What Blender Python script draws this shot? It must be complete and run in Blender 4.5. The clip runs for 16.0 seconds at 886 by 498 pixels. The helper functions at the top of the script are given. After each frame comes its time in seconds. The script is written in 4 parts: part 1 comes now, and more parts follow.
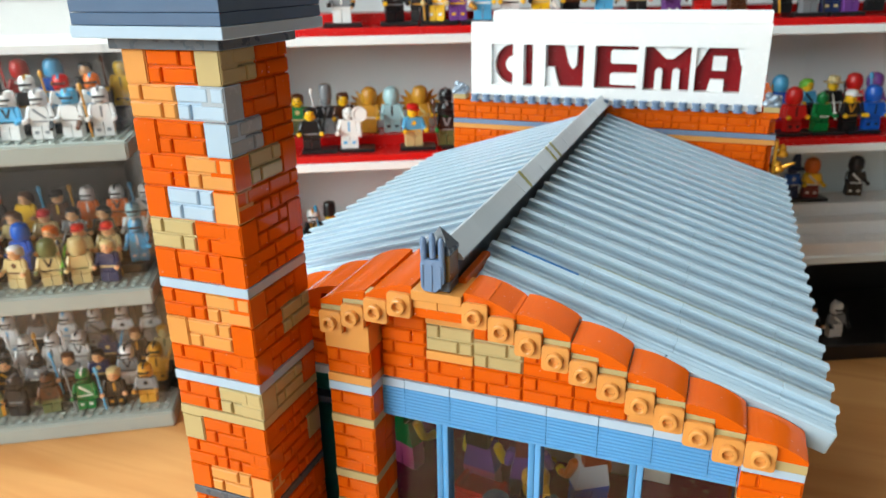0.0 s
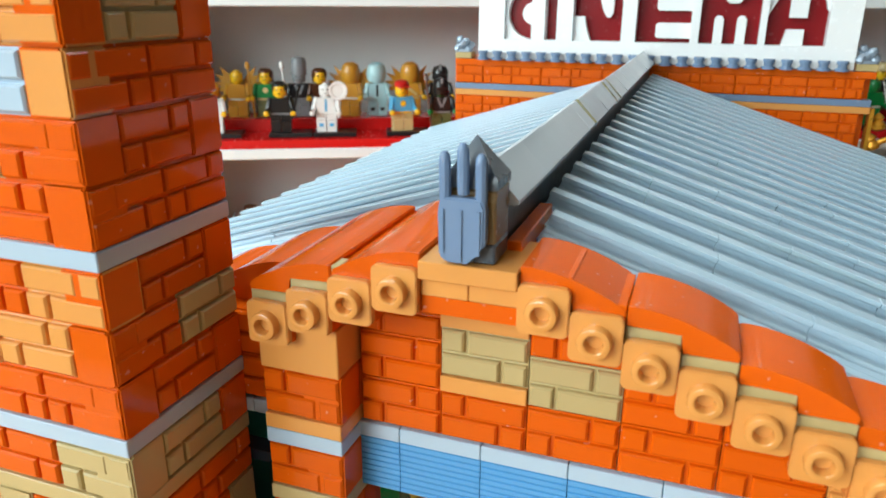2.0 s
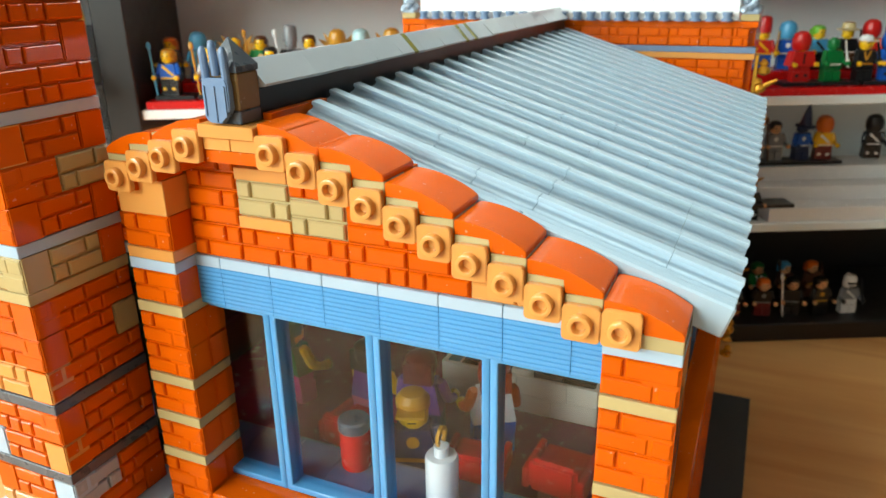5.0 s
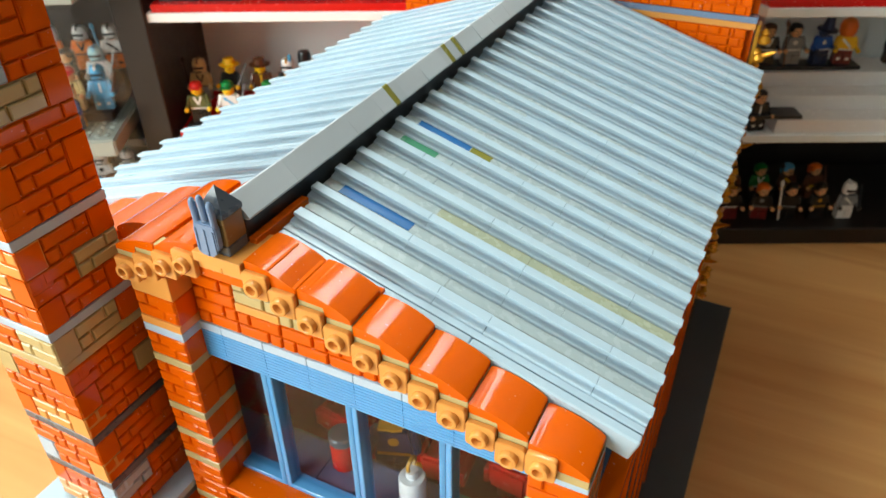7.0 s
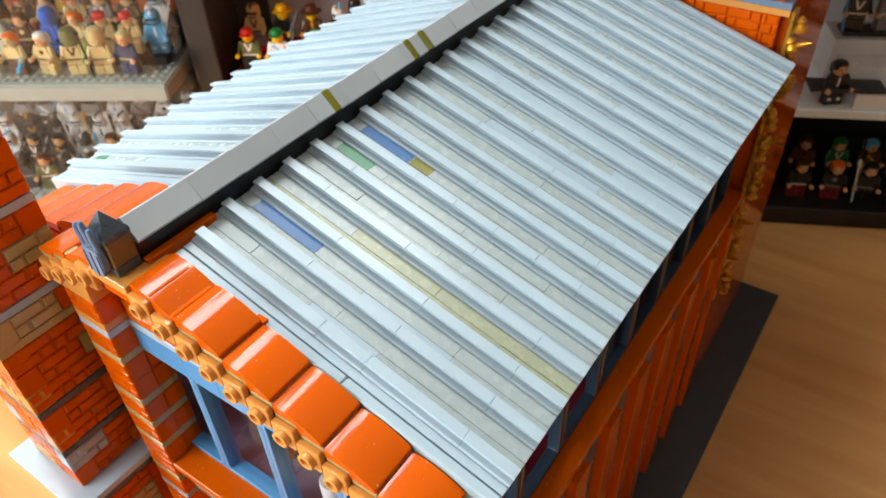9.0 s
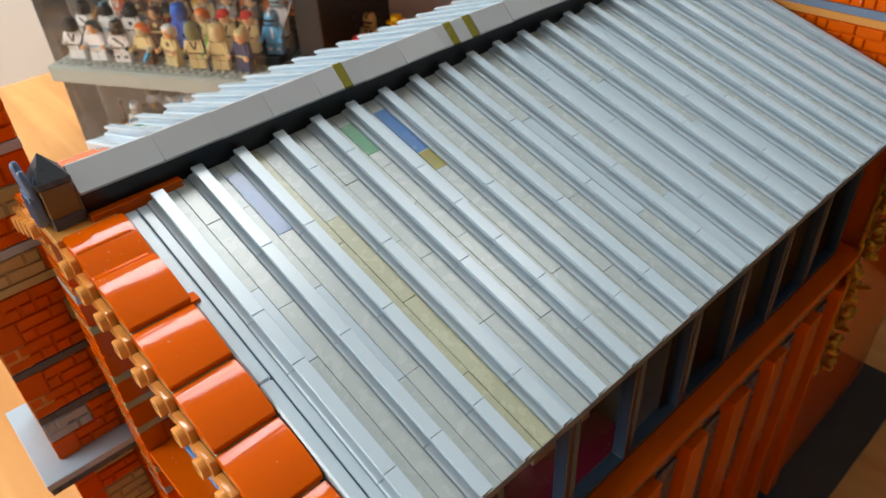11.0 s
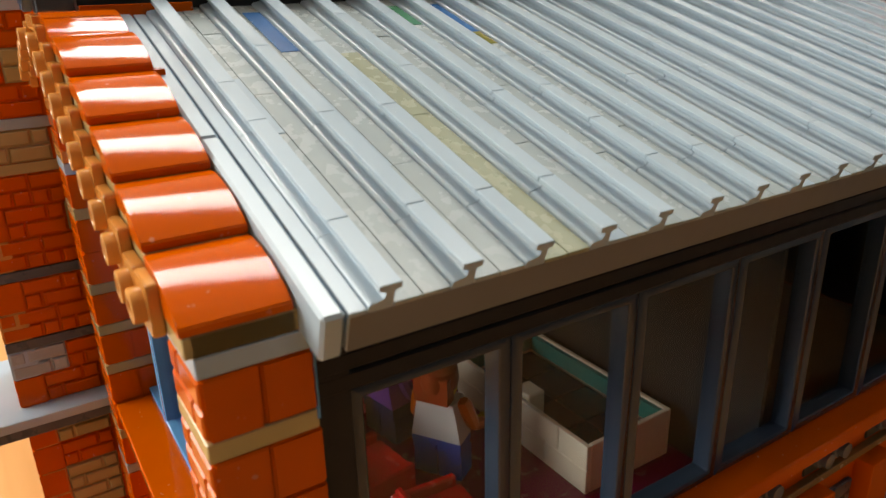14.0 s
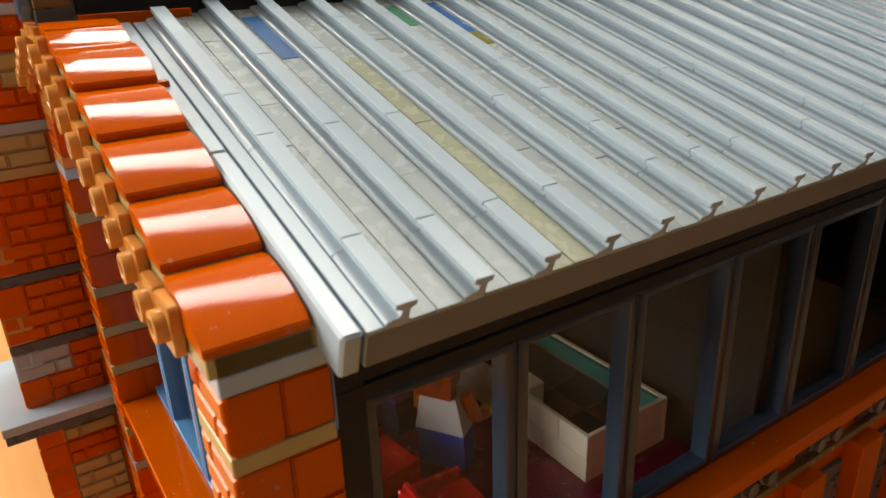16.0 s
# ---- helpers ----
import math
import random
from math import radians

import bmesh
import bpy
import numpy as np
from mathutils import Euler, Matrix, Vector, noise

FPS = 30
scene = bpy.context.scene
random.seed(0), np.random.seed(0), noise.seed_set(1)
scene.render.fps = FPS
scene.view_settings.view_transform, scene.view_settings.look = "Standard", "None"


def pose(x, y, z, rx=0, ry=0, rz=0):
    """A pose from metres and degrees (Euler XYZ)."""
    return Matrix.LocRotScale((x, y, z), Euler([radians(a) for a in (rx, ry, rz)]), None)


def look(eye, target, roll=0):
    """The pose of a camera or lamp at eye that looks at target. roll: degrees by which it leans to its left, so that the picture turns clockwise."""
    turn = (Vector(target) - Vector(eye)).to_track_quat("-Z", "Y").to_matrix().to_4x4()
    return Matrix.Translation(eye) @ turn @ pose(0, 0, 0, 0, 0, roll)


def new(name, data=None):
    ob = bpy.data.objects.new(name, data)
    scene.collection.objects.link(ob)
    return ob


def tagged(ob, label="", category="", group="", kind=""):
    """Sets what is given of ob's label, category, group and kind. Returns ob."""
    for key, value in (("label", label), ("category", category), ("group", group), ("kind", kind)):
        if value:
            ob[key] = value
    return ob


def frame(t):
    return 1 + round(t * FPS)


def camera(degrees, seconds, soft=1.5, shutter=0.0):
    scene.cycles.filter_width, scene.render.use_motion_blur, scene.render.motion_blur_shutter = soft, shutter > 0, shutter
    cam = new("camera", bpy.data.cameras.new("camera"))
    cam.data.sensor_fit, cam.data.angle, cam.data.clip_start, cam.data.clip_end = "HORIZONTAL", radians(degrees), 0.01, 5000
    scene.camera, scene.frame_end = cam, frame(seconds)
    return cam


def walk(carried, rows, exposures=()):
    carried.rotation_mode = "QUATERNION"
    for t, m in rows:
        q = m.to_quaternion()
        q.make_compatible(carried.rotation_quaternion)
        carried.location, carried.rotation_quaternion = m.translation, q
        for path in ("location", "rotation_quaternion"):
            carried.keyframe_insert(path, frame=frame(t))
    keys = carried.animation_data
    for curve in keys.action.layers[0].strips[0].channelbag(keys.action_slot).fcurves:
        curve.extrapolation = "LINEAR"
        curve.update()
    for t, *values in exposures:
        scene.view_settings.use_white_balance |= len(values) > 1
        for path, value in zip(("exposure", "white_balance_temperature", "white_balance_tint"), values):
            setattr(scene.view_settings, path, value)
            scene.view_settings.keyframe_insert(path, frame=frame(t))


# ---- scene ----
cam = camera(63.0, 16.0)
cam.data.dof.use_dof, cam.data.dof.focus_distance, cam.data.dof.aperture_fstop = True, 0.17, 38.0
PATH = [
    (0, (0.072, -0.181, 0.393), (-0.605, 1.561, -0.321), -1.0),
    (0.5, (0.064, -0.167, 0.373), (-0.577, 1.604, -0.3), -0.7),
    (1, (0.046, -0.137, 0.359), (-0.574, 1.647, -0.299), -0.3),
    (1.5, (0.032, -0.114, 0.349), (-0.571, 1.675, -0.313), 0.0),
    (2, (0.031, -0.1, 0.344), (-0.603, 1.679, -0.314), 0.3),
    (2.5, (0.051, -0.099, 0.344), (-0.72, 1.633, -0.292), -0.4),
    (3, (0.067, -0.103, 0.339), (-0.72, 1.619, -0.305), -0.5),
    (3.5, (0.086, -0.116, 0.338), (-0.708, 1.601, -0.311), -1.0),
    (4, (0.1, -0.124, 0.334), (-0.688, 1.59, -0.328), -1.3),
    (4.2, (0.104, -0.129, 0.334), (-0.683, 1.586, -0.328), -1.4),
    (6.3, (0.12, -0.133, 0.383), (-0.602, 1.462, -0.583), -0.3),
    (6.5, (0.122, -0.13, 0.397), (-0.611, 1.423, -0.628), -0.5),
    (7, (0.121, -0.114, 0.415), (-0.601, 1.357, -0.731), -0.5),
    (7.5, (0.124, -0.096, 0.426), (-0.587, 1.305, -0.811), -1.9),
    (8, (0.121, -0.084, 0.439), (-0.547, 1.257, -0.886), -2.0),
    (8.5, (0.126, -0.072, 0.437), (-0.601, 1.24, -0.886), -1.8),
    (9, (0.159, -0.066, 0.434), (-0.741, 1.16, -0.865), -2.7),
    (9.2, (0.173, -0.067, 0.433), (-0.804, 1.122, -0.844), -3.2),
    (11.3, (0.177, -0.02, 0.387), (-1.126, 0.964, -0.768), -4.4),
    (11.5, (0.193, -0.017, 0.368), (-1.227, 0.978, -0.629), -3.4),
    (12, (0.213, -0.006, 0.332), (-1.346, 0.967, -0.456), -3.6),
    (12.5, (0.209, -0.006, 0.323), (-1.383, 0.963, -0.4), -3.0),
    (13, (0.201, -0.01, 0.313), (-1.395, 0.979, -0.374), -1.9),
    (13.5, (0.191, -0.013, 0.309), (-1.408, 0.982, -0.365), -1.6),
    (14, (0.188, -0.016, 0.311), (-1.394, 0.986, -0.391), -1.4),
    (14.5, (0.199, -0.007, 0.31), (-1.379, 1.003, -0.389), -1.4),
    (15, (0.204, -0.005, 0.311), (-1.383, 1.0, -0.373), -2.0),
    (15.5, (0.198, -0.013, 0.312), (-1.384, 0.989, -0.388), -2.1),
    (16, (0.187, -0.019, 0.317), (-1.361, 0.996, -0.441), -2.1),
]
walk(cam, [(t, look(eye, target, roll)) for t, eye, target, roll in PATH],
     [(0, -0.35, 6200, -1), (2, -0.4, 6050, -4), (4, -0.03, 6350, -6), (6.5, -0.1, 6500, -5), (9, -0.15, 6750, 4), (12, -0.68, 7050, 8), (14, -0.5, 7550, 9), (16, -0.52, 7700, 9)])

# ---- world, lights ----
S, P, BH = 0.008, 0.0032, 0.0096          # stud, plate, brick height
TABLE_Z = 0.006
world = bpy.data.worlds.new("sky")
scene.world = world
world.use_nodes = True
wn = world.node_tree
sky = wn.nodes.new("ShaderNodeTexSky")
sky.sky_type, sky.sun_disc = "NISHITA", False
sky.sun_elevation, sky.sun_rotation = radians(40), radians(250)
wn.nodes["Background"].inputs["Strength"].default_value = 0.12
wn.links.new(sky.outputs[0], wn.nodes["Background"].inputs[0])


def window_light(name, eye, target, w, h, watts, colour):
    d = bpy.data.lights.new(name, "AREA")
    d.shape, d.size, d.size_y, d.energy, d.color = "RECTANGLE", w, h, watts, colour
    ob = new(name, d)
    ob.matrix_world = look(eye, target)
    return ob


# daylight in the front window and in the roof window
window_light("window_daylight", (-1.07, -1.6, 0.93), (0, 0.3, 0.2), 1.9, 0.8, 72, (0.96, 0.98, 1))
window_light("roof_window_daylight", (-0.62, 0.27, 1.33), (-0.62, 0.27, 0), 0.85, 0.22, 20, (0.94, 0.97, 1)).matrix_world = pose(-0.62, 0.27, 1.33, 0, 0, 26)
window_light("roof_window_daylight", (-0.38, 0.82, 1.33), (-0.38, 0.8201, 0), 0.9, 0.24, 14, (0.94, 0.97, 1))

# ---- materials ----


def mat(name, colour, rough=0.25, metal=0.0, var=0.06, bump=0.03, scale=60.0, vary=0.0, spec=0.5, dust=0.0):
    """Moulded plastic or paint: slight clouding, fine scuffs in the gloss, faint relief, and a change from piece to piece."""
    m = bpy.data.materials.new(name)
    m.use_nodes = True
    n, l = m.node_tree.nodes, m.node_tree.links
    b = n["Principled BSDF"]
    b.inputs["Roughness"].default_value, b.inputs["Metallic"].default_value = rough, metal
    b.inputs["Specular IOR Level"].default_value = spec
    geo = n.new("ShaderNodeNewGeometry")
    big, fine = n.new("ShaderNodeTexNoise"), n.new("ShaderNodeTexNoise")
    big.inputs["Scale"].default_value, fine.inputs["Scale"].default_value = scale, scale * 5
    big.inputs["Detail"].default_value, fine.inputs["Detail"].default_value = 3, 4
    for t in (big, fine):
        l.new(geo.outputs["Position"], t.inputs["Vector"])
    info = n.new("ShaderNodeObjectInfo")
    add = n.new("ShaderNodeMath")
    add.operation = "MULTIPLY_ADD"
    add.inputs[1].default_value = vary
    l.new(info.outputs["Random"], add.inputs[0])
    mr = n.new("ShaderNodeMapRange")
    mr.inputs[3].default_value, mr.inputs[4].default_value = 1 - var - vary / 2, 1 + var - vary / 2
    l.new(big.outputs[0], mr.inputs[0])
    l.new(mr.outputs[0], add.inputs[2])
    mul = n.new("ShaderNodeVectorMath")
    mul.operation = "SCALE"
    mul.inputs[0].default_value = colour
    l.new(add.outputs[0], mul.inputs["Scale"])
    l.new(mul.outputs[0], b.inputs["Base Color"])
    if dust:
        speck, cut, mix = n.new("ShaderNodeTexNoise"), n.new("ShaderNodeMapRange"), n.new("ShaderNodeMix")
        speck.inputs["Scale"].default_value, speck.inputs["Detail"].default_value = 620, 1
        cut.inputs[1].default_value, cut.inputs[2].default_value, cut.inputs[4].default_value = 0.735, 0.78, dust
        mix.data_type = "RGBA"
        mix.inputs[7].default_value = (0.75, 0.68, 0.6, 1)
        l.new(geo.outputs["Position"], speck.inputs["Vector"])
        l.new(speck.outputs[0], cut.inputs[0])
        l.new(cut.outputs[0], mix.inputs[0])
        l.new(mul.outputs[0], mix.inputs[6])
        l.new(mix.outputs[2], b.inputs["Base Color"])
    r2 = n.new("ShaderNodeMapRange")
    r2.inputs[1].default_value, r2.inputs[2].default_value = 0.35, 0.75
    r2.inputs[3].default_value, r2.inputs[4].default_value = rough * 0.95, rough * 1.15
    l.new(fine.outputs[0], r2.inputs[0])
    l.new(r2.outputs[0], b.inputs["Roughness"])
    if bump:
        bp = n.new("ShaderNodeBump")
        bp.inputs["Strength"].default_value, bp.inputs["Distance"].default_value = bump, 0.0006
        l.new(big.outputs[0], bp.inputs["Height"])
        l.new(bp.outputs[0], b.inputs["Normal"])
    return m


def srgb(r, g, b):
    return tuple(((c / 255 + 0.055) / 1.055) ** 2.4 if c > 10 else c / 255 / 12.92 for c in (r, g, b))


ORANGE = mat("orange_plastic", srgb(212, 90, 8), 0.09, vary=0.1, bump=0.09, dust=0.22, spec=0.2)
NOUGAT = mat("light_orange_plastic", srgb(214, 148, 76), 0.14, vary=0.06)
TAN = mat("tan_plastic", srgb(184, 164, 114), 0.16, vary=0.1)
PALE = mat("pale_grey_plastic", srgb(172, 192, 210), 0.22, vary=0.06)
DARKTAN = mat("dark_tan_plastic", srgb(128, 104, 66), 0.25)
GREY = mat("grey_plastic", srgb(166, 174, 182), 0.25, vary=0.06)
RIDGE = mat("ridge_grey_plastic", srgb(188, 196, 202), 0.2, vary=0.08, var=0.04)
SLATE = mat("slate_blue_plastic", srgb(112, 130, 156), 0.25)
DARKGREY = mat("dark_grey_plastic", srgb(78, 86, 96), 0.28, vary=0.06)
BLUE = mat("sky_blue_plastic", srgb(90, 154, 208), 0.16, vary=0.05)
HALLTILE = mat("blue_grey_tile_plastic", srgb(96, 108, 136), 0.2, vary=0.06)
SANDBLUE = mat("sand_blue_plastic", srgb(76, 98, 128), 0.22)
SIDEFRAME = mat("dark_slate_frame_plastic", srgb(52, 66, 84), 0.22, bump=0, var=0.02)
NAVY = mat("dark_navy_plastic", srgb(30, 34, 42), 0.5, spec=0.3)
BASEPLATE = mat("base_plate_plastic", srgb(52, 58, 62), 0.4, var=0.04)
ROOFCORE = mat("roof_core_plastic", srgb(116, 120, 126), 0.35)
ROOF = mat("roof_grey_plastic", srgb(174, 194, 208), 0.24, vary=0.05, var=0.03, bump=0)
DECK = mat("roof_deck_plastic", srgb(168, 181, 184), 0.26, vary=0.09, bump=0)
DECKTAN = mat("roof_deck_yellowed_plastic", srgb(168, 174, 150), 0.26, vary=0.06, bump=0)
OLIVE = mat("olive_plastic", srgb(128, 124, 42), 0.25)
DBLUE = mat("blue_plastic", srgb(44, 104, 166), 0.25)
SANDGREEN = mat("sand_green_plastic", srgb(72, 138, 104), 0.25)
CLAW = mat("light_sand_blue_plastic", srgb(112, 134, 166), 0.22)
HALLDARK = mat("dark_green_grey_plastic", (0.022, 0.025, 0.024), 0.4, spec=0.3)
BLACK = mat("black_plastic", (0.012, 0.012, 0.013), 0.3)
WHITE = mat("white_plastic", (0.82, 0.82, 0.82), 0.25, var=0.02)
DARKRED = mat("dark_red_plastic", srgb(122, 8, 18), 0.25, spec=0.3)
MAGENTA = mat("dark_magenta_plastic", srgb(120, 20, 60), 0.25)
RED = mat("red_plastic", srgb(205, 20, 22), 0.25)
COUNTERTEAL = mat("dark_teal_plastic", srgb(14, 56, 62), 0.22)
TEAL = mat("teal_plastic", srgb(40, 130, 120), 0.3)
CREAM = mat("cream_plastic", srgb(238, 226, 204), 0.3)
JEWEL = mat("clear_stud_plastic", (0.12, 0.13, 0.15), 0.06, spec=0.8)
CHROME = mat("pearl_silver_plastic", (0.3, 0.36, 0.44), 0.3, metal=0.35, var=0.1)
GOLD = mat("pearl_gold_plastic", srgb(196, 140, 40), 0.28, metal=0.6)
SHELFWHITE = mat("white_laminate", (0.85, 0.91, 0.92), 0.4, var=0.03, scale=12)
CABBLACK = mat("black_brown_laminate", (0.012, 0.011, 0.011), 0.35, scale=20)
PLASTER = mat("white_wall_paint", (0.80, 0.79, 0.77), 0.8, var=0.03, scale=4, bump=0.05)
PALEWALL = mat("pale_wall_paint", (0.8, 0.77, 0.72), 0.8, var=0.03, scale=4, bump=0.1)
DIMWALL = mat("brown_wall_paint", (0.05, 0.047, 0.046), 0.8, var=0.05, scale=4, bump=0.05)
CASEBASE = mat("grey_display_base_plastic", srgb(158, 165, 158), 0.4)


def glass(name, tint=(1, 1, 1), rough=0.02, mix=0.02, edge=0.4):
    """Thin clear pane: lets most light straight through, and reflects more at a glancing angle."""
    m = bpy.data.materials.new(name)
    m.use_nodes = True
    n, l = m.node_tree.nodes, m.node_tree.links
    n.remove(n["Principled BSDF"])
    tr, gl, mx, lw = n.new("ShaderNodeBsdfTransparent"), n.new("ShaderNodeBsdfGlossy"), n.new("ShaderNodeMixShader"), n.new("ShaderNodeLayerWeight")
    tr.inputs[0].default_value = (*tint, 1)
    gl.inputs["Roughness"].default_value = rough
    lw.inputs[0].default_value = 0.5
    po, ad = n.new("ShaderNodeMath"), n.new("ShaderNodeMath")
    po.operation, ad.operation = "POWER", "MULTIPLY_ADD"
    po.inputs[1].default_value = 4
    ad.inputs[1].default_value, ad.inputs[2].default_value = edge, mix
    l.new(lw.outputs["Facing"], po.inputs[0])
    l.new(po.outputs[0], ad.inputs[0])
    l.new(ad.outputs[0], mx.inputs[0])
    l.new(tr.outputs[0], mx.inputs[1])
    l.new(gl.outputs[0], mx.inputs[2])
    l.new(mx.outputs[0], n["Material Output"].inputs[0])
    return m


GLASS = glass("clear_window_plastic", (0.88, 0.91, 0.94), mix=0.03, edge=0.22)
SIDEGLASS = glass("clear_side_window_plastic", (0.92, 0.94, 0.95), mix=0.02, edge=0.12)
CASEGLASS = glass("clear_case_plastic", (0.985, 0.985, 0.985), mix=0.03)


def wood():
    m = mat("oak_laminate", srgb(188, 134, 76), 0.42, scale=8, bump=0.02, var=0.1, spec=0.3)
    n, l = m.node_tree.nodes, m.node_tree.links
    b = n["Principled BSDF"]
    geo = n.new("ShaderNodeNewGeometry")
    mp = n.new("ShaderNodeMapping")
    mp.inputs["Rotation"].default_value = (0, 0, radians(-28))
    mp.inputs["Scale"].default_value = (0.9, 12, 1)
    l.new(geo.outputs["Position"], mp.inputs[0])
    a = n.new("ShaderNodeTexNoise")
    a.inputs["Scale"].default_value, a.inputs["Detail"].default_value, a.inputs["Distortion"].default_value = 3, 8, 0.6
    l.new(mp.outputs[0], a.inputs["Vector"])
    rp = n.new("ShaderNodeValToRGB")
    e = rp.color_ramp.elements
    e[0].position, e[0].color = 0.3, (*srgb(190, 132, 74), 1)
    e[1].position, e[1].color = 0.72, (*srgb(217, 165, 104), 1)
    l.new(a.outputs[0], rp.inputs[0])
    l.new(rp.outputs[0], b.inputs["Base Color"])
    return m


WOOD = wood()

# ---- builders ----


def box(bm, x0, x1, y0, y1, z0, z1, m=None):
    vs = [bm.verts.new(v) for v in ((x0, y0, z0), (x1, y0, z0), (x1, y1, z0), (x0, y1, z0), (x0, y0, z1), (x1, y0, z1), (x1, y1, z1), (x0, y1, z1))]
    if m is not None:
        for v in vs:
            v.co = m @ v.co
    for f in ((3, 2, 1, 0), (4, 5, 6, 7), (0, 1, 5, 4), (1, 2, 6, 5), (2, 3, 7, 6), (3, 0, 4, 7)):
        bm.faces.new([vs[i] for i in f])
    return vs


def boxes(*list_of):
    bm = bmesh.new()
    for b in list_of:
        box(bm, *b)
    return bm


def soften(bm, w, seg=1):
    bmesh.ops.bevel(bm, geom=bm.edges[:], offset=w, segments=seg, affect="EDGES", clamp_overlap=True)
    return bm


def bbox(x0, x1, y0, y1, z0, z1, w=0.0002, seg=1):
    return soften(boxes((x0, x1, y0, y1, z0, z1)), w, seg)


def lathe(bm, prof, seg=16, m=None):
    """A turned solid about z from (radius, height) pairs."""
    rings = []
    for r, z in prof:
        ring = []
        for i in range(seg):
            a = 2 * math.pi * i / seg
            v = Vector((r * math.cos(a), r * math.sin(a), z))
            ring.append(bm.verts.new(m @ v if m is not None else v))
        rings.append(ring)
    for a, b in zip(rings, rings[1:]):
        for i in range(seg):
            bm.faces.new((a[i], a[(i + 1) % seg], b[(i + 1) % seg], b[i]))
    bm.faces.new(rings[0][::-1])
    bm.faces.new(rings[-1])
    return bm


def prism(bm, outline, d0, d1, axis="y", m=None):
    """A flat outline of (across, up) pairs pushed from d0 to d1 along the axis."""
    def put(a, b, d):
        v = Vector((a, d, b)) if axis == "y" else Vector((d, a, b)) if axis == "x" else Vector((a, b, d))
        return bm.verts.new(m @ v if m is not None else v)
    f = [put(a, b, d0) for a, b in outline]
    k = [put(a, b, d1) for a, b in outline]
    n = len(outline)
    bm.faces.new(f)
    bm.faces.new(k[::-1])
    for i in range(n):
        bm.faces.new((f[i], k[i], k[(i + 1) % n], f[(i + 1) % n]))
    return bm


def mesh_of(bm, name, *mats, smooth=False, crease=0.55):
    bmesh.ops.recalc_face_normals(bm, faces=bm.faces)
    for f in bm.faces:
        f.smooth = True
    for e in bm.edges:
        e.smooth = len(e.link_faces) == 2 and e.calc_face_angle(3.0) < crease
    me = bpy.data.meshes.new(name)
    bm.to_mesh(me)
    bm.free()
    for m in mats:
        me.materials.append(m)
    return me


def part(name, bm, material, parent=None, label="", smooth=False):
    ob = new(name, mesh_of(bm, name, material, smooth=smooth))
    ob.parent = parent
    return tagged(ob, label)


def place(name, me, parent, m=None):
    ob = new(name, me)
    ob.parent = parent
    if m is not None:
        ob.matrix_local = m
    return ob


def empty(name, x=0, y=0, z=0):
    ob = new(name)
    ob.location = (x, y, z)
    ob.empty_display_size = 0.01
    return ob


# masonry brick: 2 studs wide, two courses of raised blocks; front at y=0, body behind
_masonry = {}


def masonry(material, studs=2, plain=False, flip=False):
    key = (material.name, studs, plain, flip)
    if key not in _masonry:
        bm = bmesh.new()
        w, g = studs * S, 0.00008
        if plain:
            box(bm, g, w - g, 0, 0.0078, g, BH - g)
            soften(bm, 0.00035, 2)
        else:
            box(bm, g, w - g, 0.0009, 0.0078, g, BH - g)
            a = 0.3 if flip else 0.7
            for z0, z1, cut in ((0.0004, BH / 2 - 0.0003, a), (BH / 2 + 0.0003, BH - 0.0004, 1 - a)):
                for x0, x1 in ((0.0003, w * cut - 0.00032), (w * cut + 0.00032, w - 0.0003)):
                    rings = [[bm.verts.new(v) for v in ((x0 + t, y, z0 + t), (x1 - t, y, z0 + t), (x1 - t, y, z1 - t), (x0 + t, y, z1 - t))]
                             for t, y in ((0, 0.0010), (0.0001, 0.00025), (0.00045, -0.0001))]
                    bm.faces.new(rings[2])
                    for lo, hi in zip(rings, rings[1:]):
                        for i in range(4):
                            bm.faces.new((lo[i], lo[(i + 1) % 4], hi[(i + 1) % 4], hi[i]))
        _masonry[key] = mesh_of(bm, "brick", material)
    return _masonry[key]


_plates = {}


def plate(material, w, d, h):
    key = (material.name, round(w, 5), round(d, 5), round(h, 5))
    if key not in _plates:
        _plates[key] = mesh_of(bbox(0.00006, w - 0.00006, 0, d, 0.00006, h - 0.00006, 0.00018), "plate", material)
    return _plates[key]


SHADES = {"O": ORANGE, "L": NOUGAT, "T": TAN, "W": PALE, "G": GREY, "D": DARKTAN}


def course(parent, spec, x, y, z, turn=0):
    """One row of bricks from (x, y) along the wall. 'O2' profiled brick 2 wide, 'o1' plain end."""
    m0 = pose(x, y, z, 0, 0, turn)
    at = 0
    for i, item in enumerate(spec.split()):
        n = int(item[1])
        me = masonry(SHADES[item[0].upper()], n, plain=item[0].islower(), flip=i % 2 == 1)
        place("brick", me, parent, m0 @ Matrix.Translation((at * S, 0, 0)))
        at += n


def band(parent, material, x, y, z, w, d, turn=0, h=P):
    place("plate", plate(material, w, d, h), parent, pose(x, y, z, 0, 0, turn))


# ---- room ----


def slab(name, mat_, *list_of):
    ob = part(name, boxes(*list_of), mat_)
    return tagged(ob, kind="structure")


